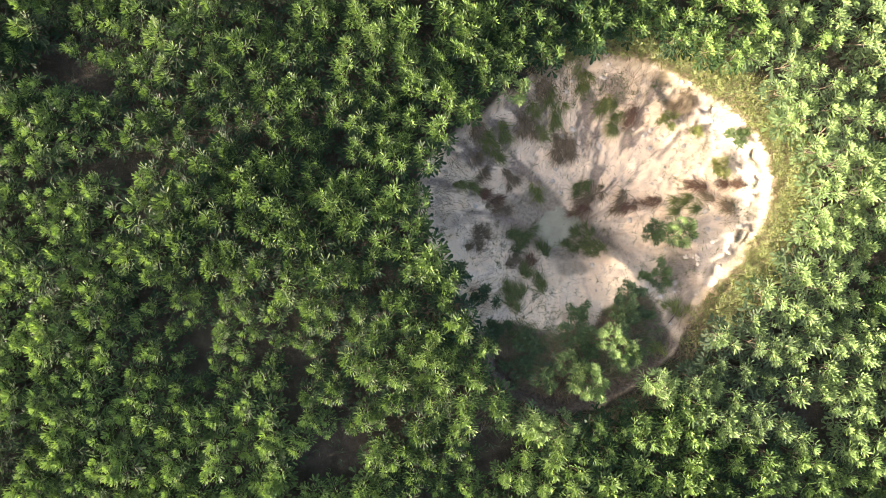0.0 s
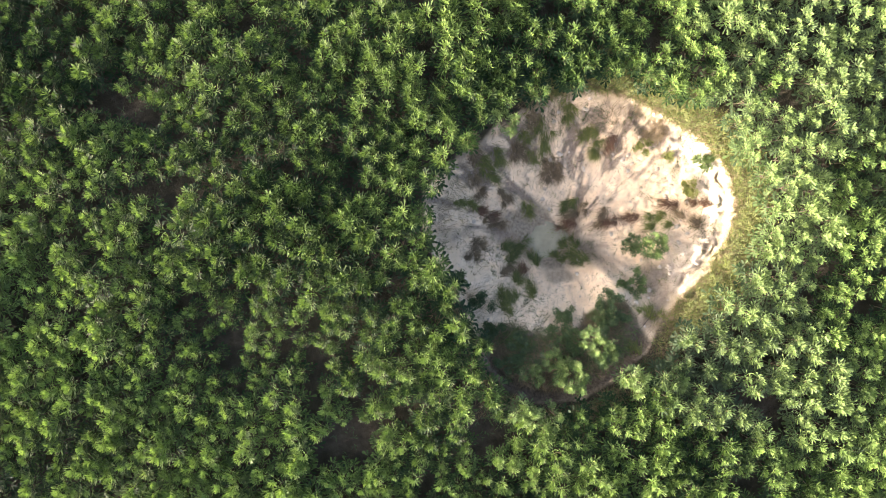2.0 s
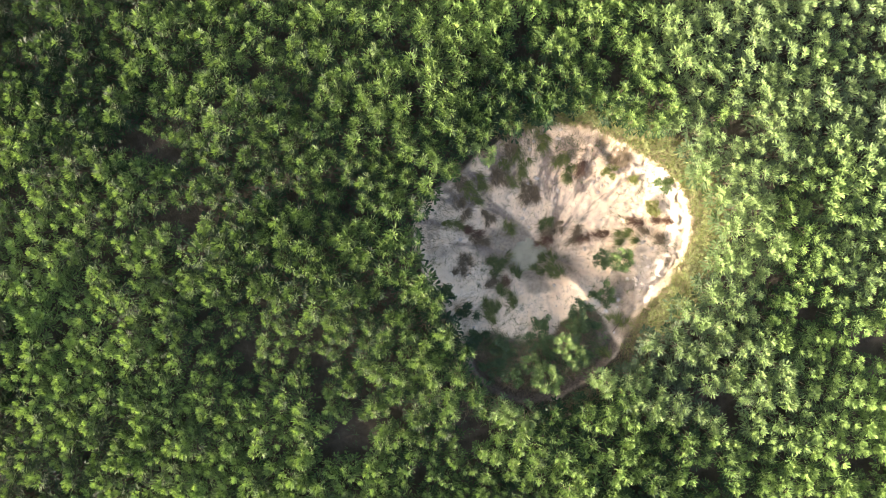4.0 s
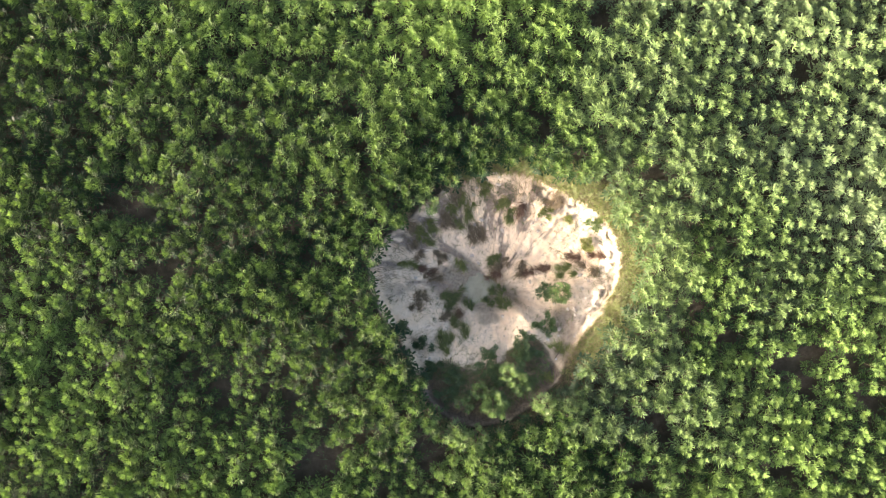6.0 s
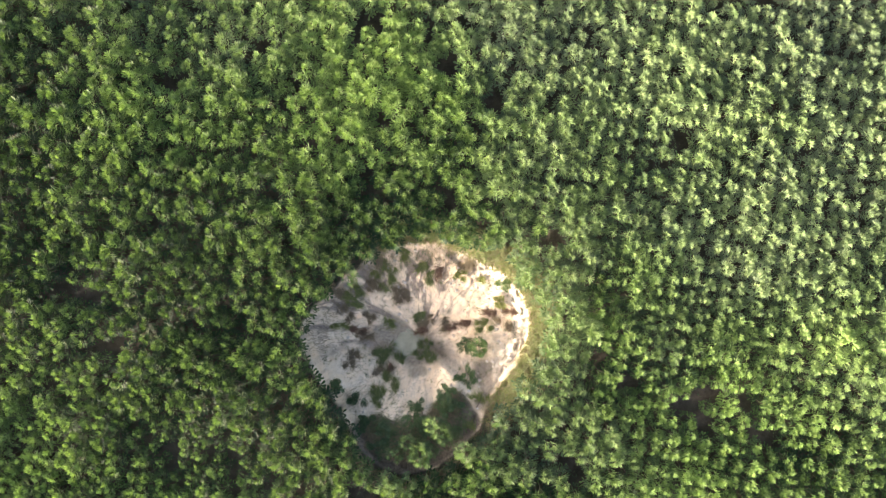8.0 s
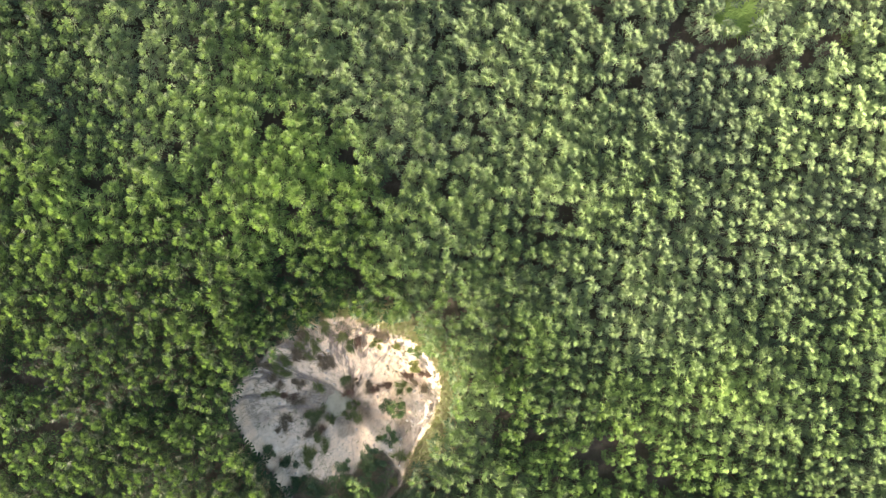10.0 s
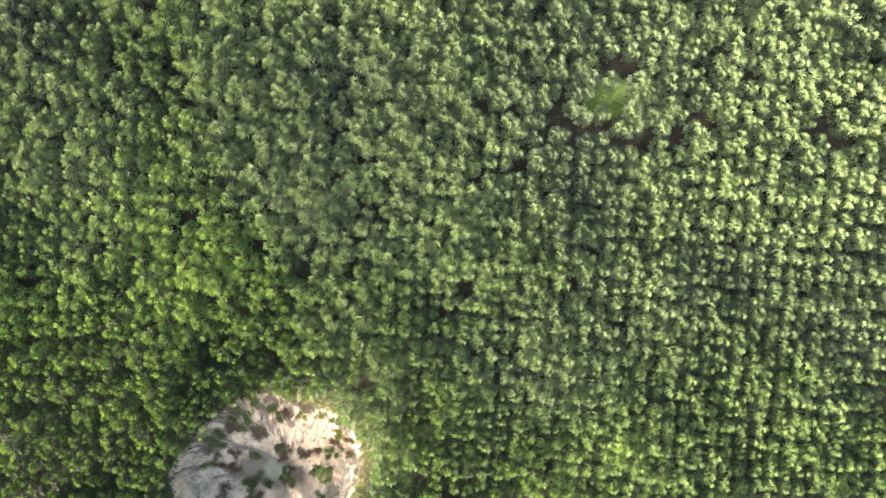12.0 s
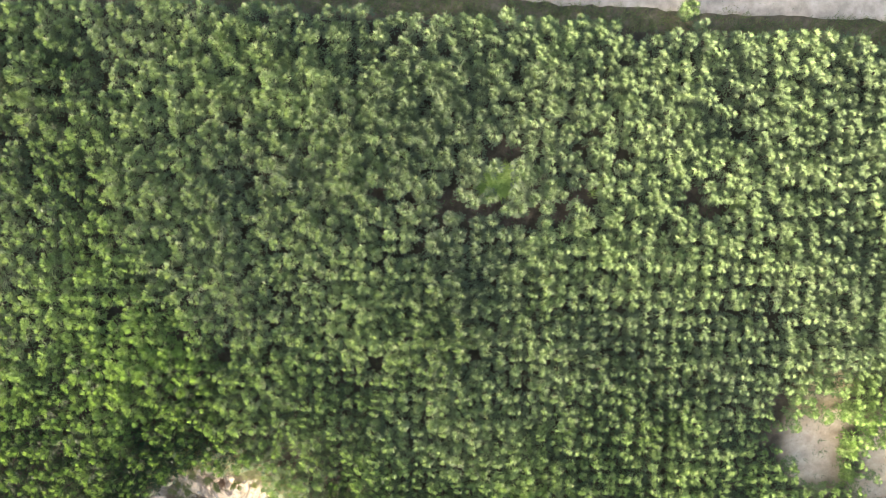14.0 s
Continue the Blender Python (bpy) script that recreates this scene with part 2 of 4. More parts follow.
CLEAR = [(41.4, -0.9, 1.5, 2.4), (43.4, 0.5, 1.0, 0.6), (45.9, -2.4, 1.2, 2.6), (45.0, -4.3, 1.3, 1.0), (42.6, 2.5, 1.0, 0.6)]
GAPS = [(-12.6, -4.4, 0.45, 0.4), (-9.2, -4.5, 0.5, 0.5), (-7.8, -7.9, 1.0, 0.8), (-2.4, -7.3, 0.8, 1.3), (-18.8, -3.1, 0.5, 0.5), (9.2, -5.9, 0.6, 0.7), (8.4, -8.6, 0.8, 0.5), (-11.4, -8.6, 0.7, 0.4),
        (11.0, -0.1, 0.9, 0.55), (12.3, -1.9, 0.6, 0.4), (14.5, -2.8, 0.9, 0.5), (16.2, -2.6, 1.0, 0.5), (18.2, -2.45, 1.0, 0.5), (16.2, -4.0, 0.6, 0.4), (19.2, -4.8, 0.7, 0.6), (8.1, -5.7, 0.6, 0.5), (14.8, -8.2, 0.8, 0.5),
        (-4.5, 14.0, 0.55, 0.5), (-3.2, 12.2, 0.45, 0.4), (0.5, 13.2, 0.45, 0.5), (0.5, 11.2, 0.4, 0.4), (-5.3, 11.3, 0.4, 0.4), (3.6, 15.7, 0.65, 0.45), (6.0, 13.7, 0.5, 0.4), (-14.8, 1.4, 0.5, 0.5), (-8.7, 0.2, 0.45, 0.5),
        (22.1, 19.9, 0.9, 0.5), (24.1, 18.9, 1.3, 0.5), (25.7, 20.3, 1.1, 0.75), (26.4, 17.9, 1.3, 0.5), (28.7, 17.4, 0.8, 0.55), (30.5, 18.4, 0.7, 0.7), (28.3, 20.2, 0.6, 0.4), (26.5, 22.2, 1.0, 0.5), (37.2, 17.0, 0.7, 0.8), (37.8, 15.6, 0.9, 0.8),
        (17.8, 21.4, 0.9, 0.7), (12.5, 29.5, 0.7, 0.45), (0.5, 32.0, 0.7, 0.6), (39.7, 2.7, 0.7, 0.6), (38.8, 0.3, 0.9, 0.5), (-17.0, 5.2, 0.6, 0.6)]
# stands of shorter, thinner plants: place, reach, share by which they fall short
LOW = [(-12.5, -4.4, 2.2, 0.28), (-9.4, -4.4, 1.3, 0.25), (-8.3, -7.6, 1.8, 0.30), (-2.2, -7.6, 1.5, 0.35), (38.5, 0.2, 1.8, 0.35), (43.8, -2.5, 1.8, 0.30), (16.5, -3.2, 2.2, 0.15), (24.8, 18.6, 1.8, 0.15)]


def blobs(x, y, spots, soft=0.35):
    w = 0 * x
    for a, b, rx, ry in spots:
        q = np.hypot((x - a) / rx, (y - b) / ry) + 0.5 * fbm(x, y, 1.0, 4)
        w = np.maximum(w, step(1 + soft, 1 - soft, q))
    return w


def axis(lo, hi, fine_lo, fine_hi, fine, mid):
    core = np.arange(fine_lo, fine_hi, fine)
    a, b = [np.arange(fine_lo - mid, lo, -mid)[::-1], np.arange(core[-1] + mid, hi, mid)]
    far = np.array([4, 10, 22, 50, 110, 240, 520, 1100, 2300.0])
    return np.concatenate([lo - far[::-1], a, core, b, hi + far])


def mesh_grid(name, xs, ys, z, attributes):
    me = bpy.data.meshes.new(name)
    nx, ny = len(xs), len(ys)
    X, Y = np.meshgrid(xs, ys)
    co = np.stack([X.ravel(), Y.ravel(), z.ravel()], 1)
    i = (np.arange(ny - 1)[:, None] * nx + np.arange(nx - 1)[None]).ravel()
    quads = np.stack([i, i + 1, i + nx + 1, i + nx], 1)
    fill_mesh(me, co, quads)
    for key, w in attributes.items():
        me.attributes.new(key, "FLOAT", "POINT").data.foreach_set("value", w.ravel().astype(np.float32))
    me.polygons.foreach_set("use_smooth", np.ones(len(quads), bool))
    return me


def fill_mesh(me, co, faces):
    """Vertices and faces that all have the same number of corners."""
    n, k = faces.shape
    me.vertices.add(len(co))
    me.vertices.foreach_set("co", np.ascontiguousarray(co, np.float32).ravel())
    me.loops.add(n * k)
    me.loops.foreach_set("vertex_index", np.ascontiguousarray(faces, np.int32).ravel())
    me.polygons.add(n)
    me.polygons.foreach_set("loop_start", np.arange(0, n * k, k, dtype=np.int32))
    me.update(calc_edges=True)


def build_ground():
    xs, ys = axis(-32, 58, -5.6, 8.4, 0.075, 0.45), axis(-18, 46, -7.0, 7.4, 0.075, 0.45)
    X, Y = np.meshgrid(xs, ys)
    e, th = inside(X, Y)
    ragged = e + 0.35 * fbm(X, Y, 1.2, 4, shift=2.0) + 0.05 * step(0.1, 0.6, facing(th, 32))
    sand = step(-0.05, 0.25, ragged)
    shelf = shelf_weight(X, Y)
    d = np.hypot(X - POOL[0], Y - POOL[1])
    wet = np.maximum(step(1.35, 0.75, d + 0.5 * fbm(X, Y, 1.4, 3)), step(1.15, 0.8, np.hypot((X + 0.45) / 1.05, (Y - 1.15) / 0.85) + 0.5 * fbm(X, Y, 1.2, 3)))
    wet = np.maximum(wet, 0.8 * step(1.0, 0.5, np.hypot((X - 1.1) / 0.9, (Y + 1.2) / 0.35) + 0.6 * fbm(X, Y, 1.5, 3)))
    # ragged darker brown below the north-western rim
    nw_dark = 0.12 * step(2.6, 0.4, e + 2.0 * fbm(X, Y, 0.9, 4, 0.6)) * sand * step(0.0, 0.6, facing(th, 128))
    # noisy darker brown patches, left out on the eastern side
    dark_patches = 0.10 * step(0.05, 0.35, fbm(X, Y, 1.1, 5, 0.65, shift=71.0)) * sand * step(0.3, -0.2, facing(th, 24))
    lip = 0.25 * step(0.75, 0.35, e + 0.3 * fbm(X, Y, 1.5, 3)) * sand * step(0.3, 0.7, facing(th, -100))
    # eastern band coloured duller than the other sand to offset the full sun there
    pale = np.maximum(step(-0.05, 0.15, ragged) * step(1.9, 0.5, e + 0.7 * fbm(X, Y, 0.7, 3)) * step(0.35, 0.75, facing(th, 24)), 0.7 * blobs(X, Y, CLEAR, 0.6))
    straw = np.maximum(step(1.9, 0.4, -e + 1.2 * fbm(X, Y, 0.6, 3)) * (1 - sand) * step(0.1, 0.6, facing(th, 32)), 0.9 * blobs(X, Y, [(43.2, 3.0, 1.6, 1.2), (42.0, 1.9, 1.3, 0.6)], 0.6))
    comb = around(th, lambda a: fbm(a * 9.0 + 0.8 * fbm(X, Y, 0.8, 3), d * 0.45, 1.0, 4, 0.65, shift=81.0))
    north = step(0.1, 0.75, facing(th, 112))
    roots = sand * (1 - shelf) * np.clip(0.85 * north * step(-0.06, 0.26, comb + 0.5 * fbm(X, Y, 1.6, 4, 0.65, shift=91.0) + 0.22 * step(1.5, 0.0, e) - 0.22 * step(1.2, 2.8, e)) + 0.3 * step(0.16, 0.36, comb + 0.4 * fbm(X, Y, 1.8, 4, 0.65, shift=93.0)) * step(0.9, 1.6, d), 0, 0.9)
    straw = np.maximum(straw, 0.75 * step(0.45, 0.1, e + 0.6 * fbm(X, Y, 1.3, 4)) * step(-0.1, 0.0, e) * step(0.3, 0.7, facing(th, 26)))
    rs = road_side(X, Y)
    verge = step(-1.6, -0.9, rs + 0.6 * fbm(X, Y, 0.5, 3)) * (1 - 0.6 * step(-0.25, 0.1, rs + 0.5 * fbm(X, Y, 0.9, 3)))
    far = step(3, 12, np.maximum(np.maximum(-27 - X, X - 52), np.maximum(-14 - Y, Y - 41)))
    # brown patches by the shrubs; the south-east strip paints in the shrubs' shade
    attributes = dict(sand=np.maximum(sand * (1 - shelf), 0.5 * blobs(X, Y, CLEAR, 0.6)), humus_shade=np.maximum(np.maximum(np.maximum(shelf, lip), np.maximum(nw_dark, np.maximum(dark_patches, 0.7 * blobs(X, Y, [(-1.25, 0.55, 1.2, 0.85), (1.55, 1.0, 0.45, 1.0), (1.9, 0.0, 0.8, 0.6)], 0.6)))), np.maximum(0.65 * blobs(X, Y, [(4.75, -1.3, 0.5, 1.1), (4.6, -2.5, 0.6, 0.7)]), 0.2 * step(2.9, 3.6, X) * step(-1.3, -2.2, Y) * sand)), wet=wet, roots=roots, pale=pale * (1 - shelf), straw=straw, bare=blobs(X, Y, GAPS, 0.5) * (0.35 + 0.4 * step(8, 14, X)), verge=np.maximum(verge, far))
    me = mesh_grid("ground", xs, ys, height(X, Y), attributes)
    me.materials.append(GROUND)
    return tagged(new("ground", me), "sandy field soil with a round caved-in pit of pale eroded sand", "ground", kind="structure")


build_ground()


def build_pool():
    bm = bmesh.new()
    ring = []
    for k in range(48):
        a = k * math.tau / 48
        r = 1.45 + 0.12 * math.sin(3 * a + 1)
        ring.append(bm.verts.new((POOL[0] + r * math.cos(a), POOL[1] + r * math.sin(a), -3.07)))
    bm.faces.new(ring)
    me = bpy.data.meshes.new("water")
    bm.to_mesh(me)
    me.materials.append(WATER)
    tagged(new("water", me), "small pool of still muddy grey-brown water at the bottom of the pit", "water", kind="structure")


build_pool()


def build_road():
    """A low crowned strip of pale dirt with two worn wheel tracks."""
    us, vs = np.arange(-40, 120, 0.5), np.linspace(0, 4.6, 24)
    U, V = np.meshgrid(us, vs)
    d = Vector((1, -0.305, 0)).normalized()
    ox, oy = 23.9, 32.3
    edge = 0.35 * fbm(U, V * 0 + 3.0, 0.6, 5, 0.65) * np.where(V < 2.3, 1, -1) * np.abs(V - 2.3) / 2.3
    X, Y = ox + U * d.x - (V + edge) * d.y, oy + U * d.y + (V + edge) * d.x
    crown = 0.10 * np.sin(np.pi * np.clip(V / 4.6, 0, 1)) ** 0.6 - 0.05 * np.exp(-((V - 1.3) / 0.28) ** 2) - 0.05 * np.exp(-((V - 3.2) / 0.28) ** 2)
    Z = height(X, Y) + crown + 0.02 * fbm(X, Y, 1.5, 3) + np.where((V < 0.1) | (V > 4.5), -0.08, 0.012)
    me = bpy.data.meshes.new("road")
    nx, ny = len(us), len(vs)
    i = (np.arange(ny - 1)[:, None] * nx + np.arange(nx - 1)[None]).ravel()
    fill_mesh(me, np.stack([X.ravel(), Y.ravel(), Z.ravel()], 1), np.stack([i, i + 1, i + nx + 1, i + nx], 1))
    me.polygons.foreach_set("use_smooth", np.ones(len(i), bool))
    me.materials.append(ROADM)
    tagged(new("road", me), "pale sandy dirt road with worn wheel tracks beside the field", "road", kind="structure")


build_road()


# ---- plants ----
def part(name, me, material, parent, label=""):
    ob = new(name, me)
    if not me.materials:
        me.materials.append(material)
    ob.parent = parent
    return tagged(ob, label)


class Leaves:
    """Collects kite-shaped leaf lobes and thin blades: two triangles each, with a tint."""

    def __init__(self):
        self.co, self.tri, self.tint, self.n = [], [], [], 0

    def lobe(self, base, tip, wide, up, fold, tint):
        along = tip - base
        side = np.cross(along, up)
        side = side / (np.linalg.norm(side) + 1e-9) * wide
        belly = base + along * 0.84
        lift = up * fold
        self.co += [base, belly + side + lift, tip, belly - side + lift]
        n = self.n
        self.tri += [(n, n + 1, n + 2), (n, n + 2, n + 3)]
        self.tint += [tint, tint]
        self.n += 4

    def blade(self, points, widths, side, tint):
        n = self.n
        for p, w in zip(points, widths):
            self.co += [p - side * w, p + side * w]
        for k in range(len(points) - 1):
            a = n + 2 * k
            self.tri += [(a, a + 1, a + 3), (a, a + 3, a + 2)]
            self.tint += [tint, tint]
        self.n += 2 * len(points)

    def arrays(self):
        return np.array(self.co, np.float32), np.array(self.tri, np.int32), np.array(self.tint, np.float32)

    def mesh(self, name, material):
        return leaf_mesh(name, *self.arrays(), material)


def leaf_mesh(name, co, tri, tint, material, bloom=None):
    me = bpy.data.meshes.new(name)
    fill_mesh(me, co, tri)
    me.attributes.new("tint", "FLOAT", "FACE").data.foreach_set("value", tint)
    if bloom is not None:
        me.attributes.new("bloom", "FLOAT", "FACE").data.foreach_set("value", np.ascontiguousarray(np.broadcast_to(bloom, tint.shape), np.float32))
    me.materials.append(material)
    return me


def unit(v):
    return v / (np.linalg.norm(v) + 1e-9)


SUNWARD = np.array(sun_from)


def rosette(out, rng, centre, lean, size, leaves, tint, petioles=True):
    """A shoot tip: an upright brush of palmate leaves whose narrow blunt lobes stand up and outwards, older and flatter below."""
    turn = rng.uniform(0, 6.28)
    for k in range(leaves):
        f = (k + 0.5) / leaves
        az = turn + k * 2.39996 + rng.normal(0, 0.22)
        flat = np.array([math.cos(az), math.sin(az), 0.0])
        start = centre + np.array([0, 0, -0.34 * f * size])
        knee = start + unit(flat + np.array([0, 0, 1.6 - 1.2 * f]) + lean) * size * (0.02 + 0.15 * f) * rng.uniform(0.8, 1.2)
        rise = math.tan(radians(80 - 44 * f + rng.normal(0, 8)))
        ahead = unit(flat + np.array([0, 0, rise]) + lean)
        across = unit(np.cross([0, 0, 1.0], flat) + rng.normal(0, 0.12, 3))
        up = unit(np.cross(ahead, across) + 0.55 * SUNWARD)          # the blades turn a little towards the sun
        across = unit(np.cross(up, ahead))
        long = size * (0.28 + 0.07 * f) * rng.uniform(0.82, 1.18)
        lobes = 4
        spread = 0.42 + 0.62 * f
        # young tips are paler; the steep fall downwards also paints shade into the rosette
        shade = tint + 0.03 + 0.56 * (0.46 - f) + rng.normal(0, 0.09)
        if petioles:
            out.blade([start, knee], [0.007, 0.005], across, 0.7)
        for j in range(lobes):
            a = spread * (2 * j / (lobes - 1) - 1) + rng.normal(0, 0.05)
            l = long * (1 - 0.25 * (a / 1.2) ** 2) * rng.uniform(0.88, 1.12)
            w = unit(ahead * math.cos(a) + across * math.sin(a) + up * rng.normal(0.06, 0.08))
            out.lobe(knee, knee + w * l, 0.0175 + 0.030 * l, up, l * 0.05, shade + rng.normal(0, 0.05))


def tube(bm, a, b, ra, rb, sides=6):
    a, b = Vector(a), Vector(b)
    q = (b - a).to_track_quat("Z", "Y").to_matrix()
    rings = []
    for p, r in ((a, ra), (b, rb)):
        rings.append([bm.verts.new(p + q @ Vector((r * math.cos(k * math.tau / sides), r * math.sin(k * math.tau / sides), 0))) for k in range(sides)])
    for k in range(sides):
        bm.faces.new((rings[0][k], rings[0][(k + 1) % sides], rings[1][(k + 1) % sides], rings[1][k]))
    bm.faces.new(rings[1])


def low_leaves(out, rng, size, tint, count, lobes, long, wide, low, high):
    """Older leaves round the stems, flat or hanging, tinted darker to deepen the shade below the tips."""
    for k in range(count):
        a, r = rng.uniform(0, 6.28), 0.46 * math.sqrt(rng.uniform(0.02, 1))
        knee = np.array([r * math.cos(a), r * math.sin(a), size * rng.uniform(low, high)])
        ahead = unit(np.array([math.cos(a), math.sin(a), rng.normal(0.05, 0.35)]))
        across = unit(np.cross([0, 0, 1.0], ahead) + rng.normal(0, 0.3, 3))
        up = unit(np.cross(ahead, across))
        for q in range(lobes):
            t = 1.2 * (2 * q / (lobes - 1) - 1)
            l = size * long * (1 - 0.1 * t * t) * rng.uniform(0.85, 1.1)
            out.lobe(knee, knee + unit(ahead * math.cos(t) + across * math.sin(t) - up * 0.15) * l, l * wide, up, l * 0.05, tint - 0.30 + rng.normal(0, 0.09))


def cassava_shape(seed, tint, size=1.0, petioles=True):
    """Leaves and stems of one plant about 1.7 m tall, its shoots close together at the top."""
    rng = np.random.RandomState(seed)
    out, bm = Leaves(), bmesh.new()
    shoots = rng.choice([4, 4, 5, 5])
    fork = np.array([rng.normal(0, 0.03), rng.normal(0, 0.03), 0.6 * size])
    tube(bm, (0, 0, -0.15), fork, 0.022, 0.017)
    a0 = rng.uniform(0, 6.28)
    for k in range(shoots):
        a = a0 + k * 6.28 / shoots + rng.normal(0, 0.3)
        off = rng.uniform(0.09, 0.30)
        top = np.array([fork[0] + off * math.cos(a), fork[1] + off * math.sin(a), size * rng.uniform(1.34, 1.76)])
        bend = fork + (top - fork) * 0.5 + np.array([math.cos(a), math.sin(a), 0]) * 0.04
        tube(bm, fork, bend, 0.015, 0.012, 5)
        tube(bm, bend, top, 0.012, 0.007, 5)
        lean = np.array([math.cos(a), math.sin(a), 0]) * 0.22
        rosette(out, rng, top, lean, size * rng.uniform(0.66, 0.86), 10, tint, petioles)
    # each deeper layer gets a darker tint, standing in for shade inside the plant
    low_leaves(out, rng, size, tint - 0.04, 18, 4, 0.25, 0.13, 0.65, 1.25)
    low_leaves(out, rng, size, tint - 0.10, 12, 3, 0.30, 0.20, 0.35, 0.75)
    stem = bpy.data.meshes.new("stem")
    bm.to_mesh(stem)
    bm.free()
    stem.materials.append(STEM)
    return out.arrays(), stem


def belt_shape(seed):
    """Leaves of one plant in the outer belt of the field."""
    rng = np.random.RandomState(900 + seed)
    out = Leaves()
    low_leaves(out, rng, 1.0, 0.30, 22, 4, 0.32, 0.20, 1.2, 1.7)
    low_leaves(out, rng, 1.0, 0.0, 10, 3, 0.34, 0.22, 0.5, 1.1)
    return out.arrays()


def tint_at(x, y):
    """Paler, yellower stands and darker, bluer ones."""
    t = 0.38 + 0.55 * fbm(x, y, 0.13, 3, shift=21.0) + 0.25 * fbm(x, y, 0.7, 2, shift=4.0)
    for a, b, r, w in ((-12.5, -4.5, 4.5, 0.10), (3.0, 13.5, 5.5, 0.28), (-10.0, 9.5, 7.0, 0.20), (-6.0, 20.0, 8.0, 0.20), (14.0, 17.0, 7.0, 0.05), (-6.0, 2.0, 4.5, 0.14), (-20.0, 0.0, 6.0, 0.20), (-12.6, -4.2, 2.0, -0.25), (-9.3, -4.4, 1.2, -0.2), (-9.5, -2.7, 1.5, 0.20), (-16.3, -2.7, 2.0, 0.08), (-18.0, -8.0, 4.0, -0.12), (47.0, 22.0, 8.0, -0.20), (-1.5, 8.6, 2.6, 0.16), (-6.6, -8.3, 1.4, 0.12), (17.3, -3.5, 0.9, 0.3), (21.9, -3.6, 1.1, 0.35), (-3.2, 12.8, 1.2, 0.15), (-11.2, 13.7, 1.8, 0.15), (16.5, -3.0, 3.5, 0.12), (43.5, 0.0, 3.5, 0.45), (45.5, 2.5, 2.2, 0.35), (40.0, -3.0, 6.0, 0.15), (24.0, 4.0, 9.0, 0.10), (-7, 7, 6.0, 0.08), (7.6, 3.0, 2.5, 0.06)):
        t = t + w * np.exp(-((x - a) ** 2 + (y - b) ** 2) / r ** 2)
    return t


def bloom_at(x, y):
    """Where the leaves look greyer and bluer: the north and east of the field."""
    w = 0.72 * step(4, 30, y + 0.35 * x) + 0.6 * step(1, 7, x) * step(-12, -4, y) + 0.9 * fbm(x, y, 0.16, 3, shift=50.0) * step(-6, 10, x + 0.7 * y)
    for a, b, r in ((3.0, 13.5, 6.0), (16.5, -3.6, 5.0), (43.0, 1.0, 8.0), (-12.5, -4.5, 6.0)):
        w = w - 0.55 * np.exp(-((x - a) ** 2 + (y - b) ** 2) / r ** 2)
    return np.clip(w, 0, 1)


def field_points():
    """Row planting, rows 0.88 m apart and plants 0.84 m apart along them, left out where the ground lies open."""
    rng = np.random.RandomState(5)
    c, s = math.cos(radians(-14)), math.sin(radians(-14))
    i, j = np.meshgrid(np.arange(-60, 90), np.arange(-60, 90))
    u, v = 0.88 * i.ravel(), 0.84 * j.ravel()
    x, y = c * u - s * v, s * u + c * v
    even = step(5, 12, x) * step(19, 13, y) * step(52, 46, x)      # the rows stay straight in the south-east of the field only
    x, y = x + rng.normal(0, 1, i.size) * (0.15 - 0.07 * even), y + rng.normal(0, 1, i.size) * (0.14 - 0.04 * even)
    keep = (x > -32) & (x < 54) & (y > -16.5) & (y < 43) & (rng.rand(x.size) > 0.012)
    keep &= (x + 0.75 * y > -42) & (y - 0.62 * x < 45) & (y > -15 + 0.14 * (x - 16)) & (road_side(x, y) < -1.25 + 0.25 * np.sin(x))
    kept = keep
    x, y = x[keep], y[keep]
    e, th = inside(x, y)
    margin = 0.12 + 0.45 * step(0.35, 0.75, facing(th, 30)) - 0.12 * step(0.6, 0.9, facing(th, 140)) + 0.30 * step(0.75, 0.95, facing(th, -45)) - 0.35 * step(0.85, 0.97, facing(th, -160))
    keep = (-e > margin) & (blobs(x, y, GAPS, 0.12) < 0.5) & (blobs(x, y, CLEAR, 0.12) < 0.5)
    return x[keep], y[keep], 1.08 - 0.08 * even[kept][keep]


def in_heart(x, y):
    """The heart of the field; the plants of its outer belt are built of fewer, broader leaves."""
    return (x > -26.2) & (y > -12.7) & (y > -11.6 + 0.154 * (x - 17)) & (x < 47.0 + 0.164 * (y + 6.3)) & (y - 1.19 * x < 44.4)


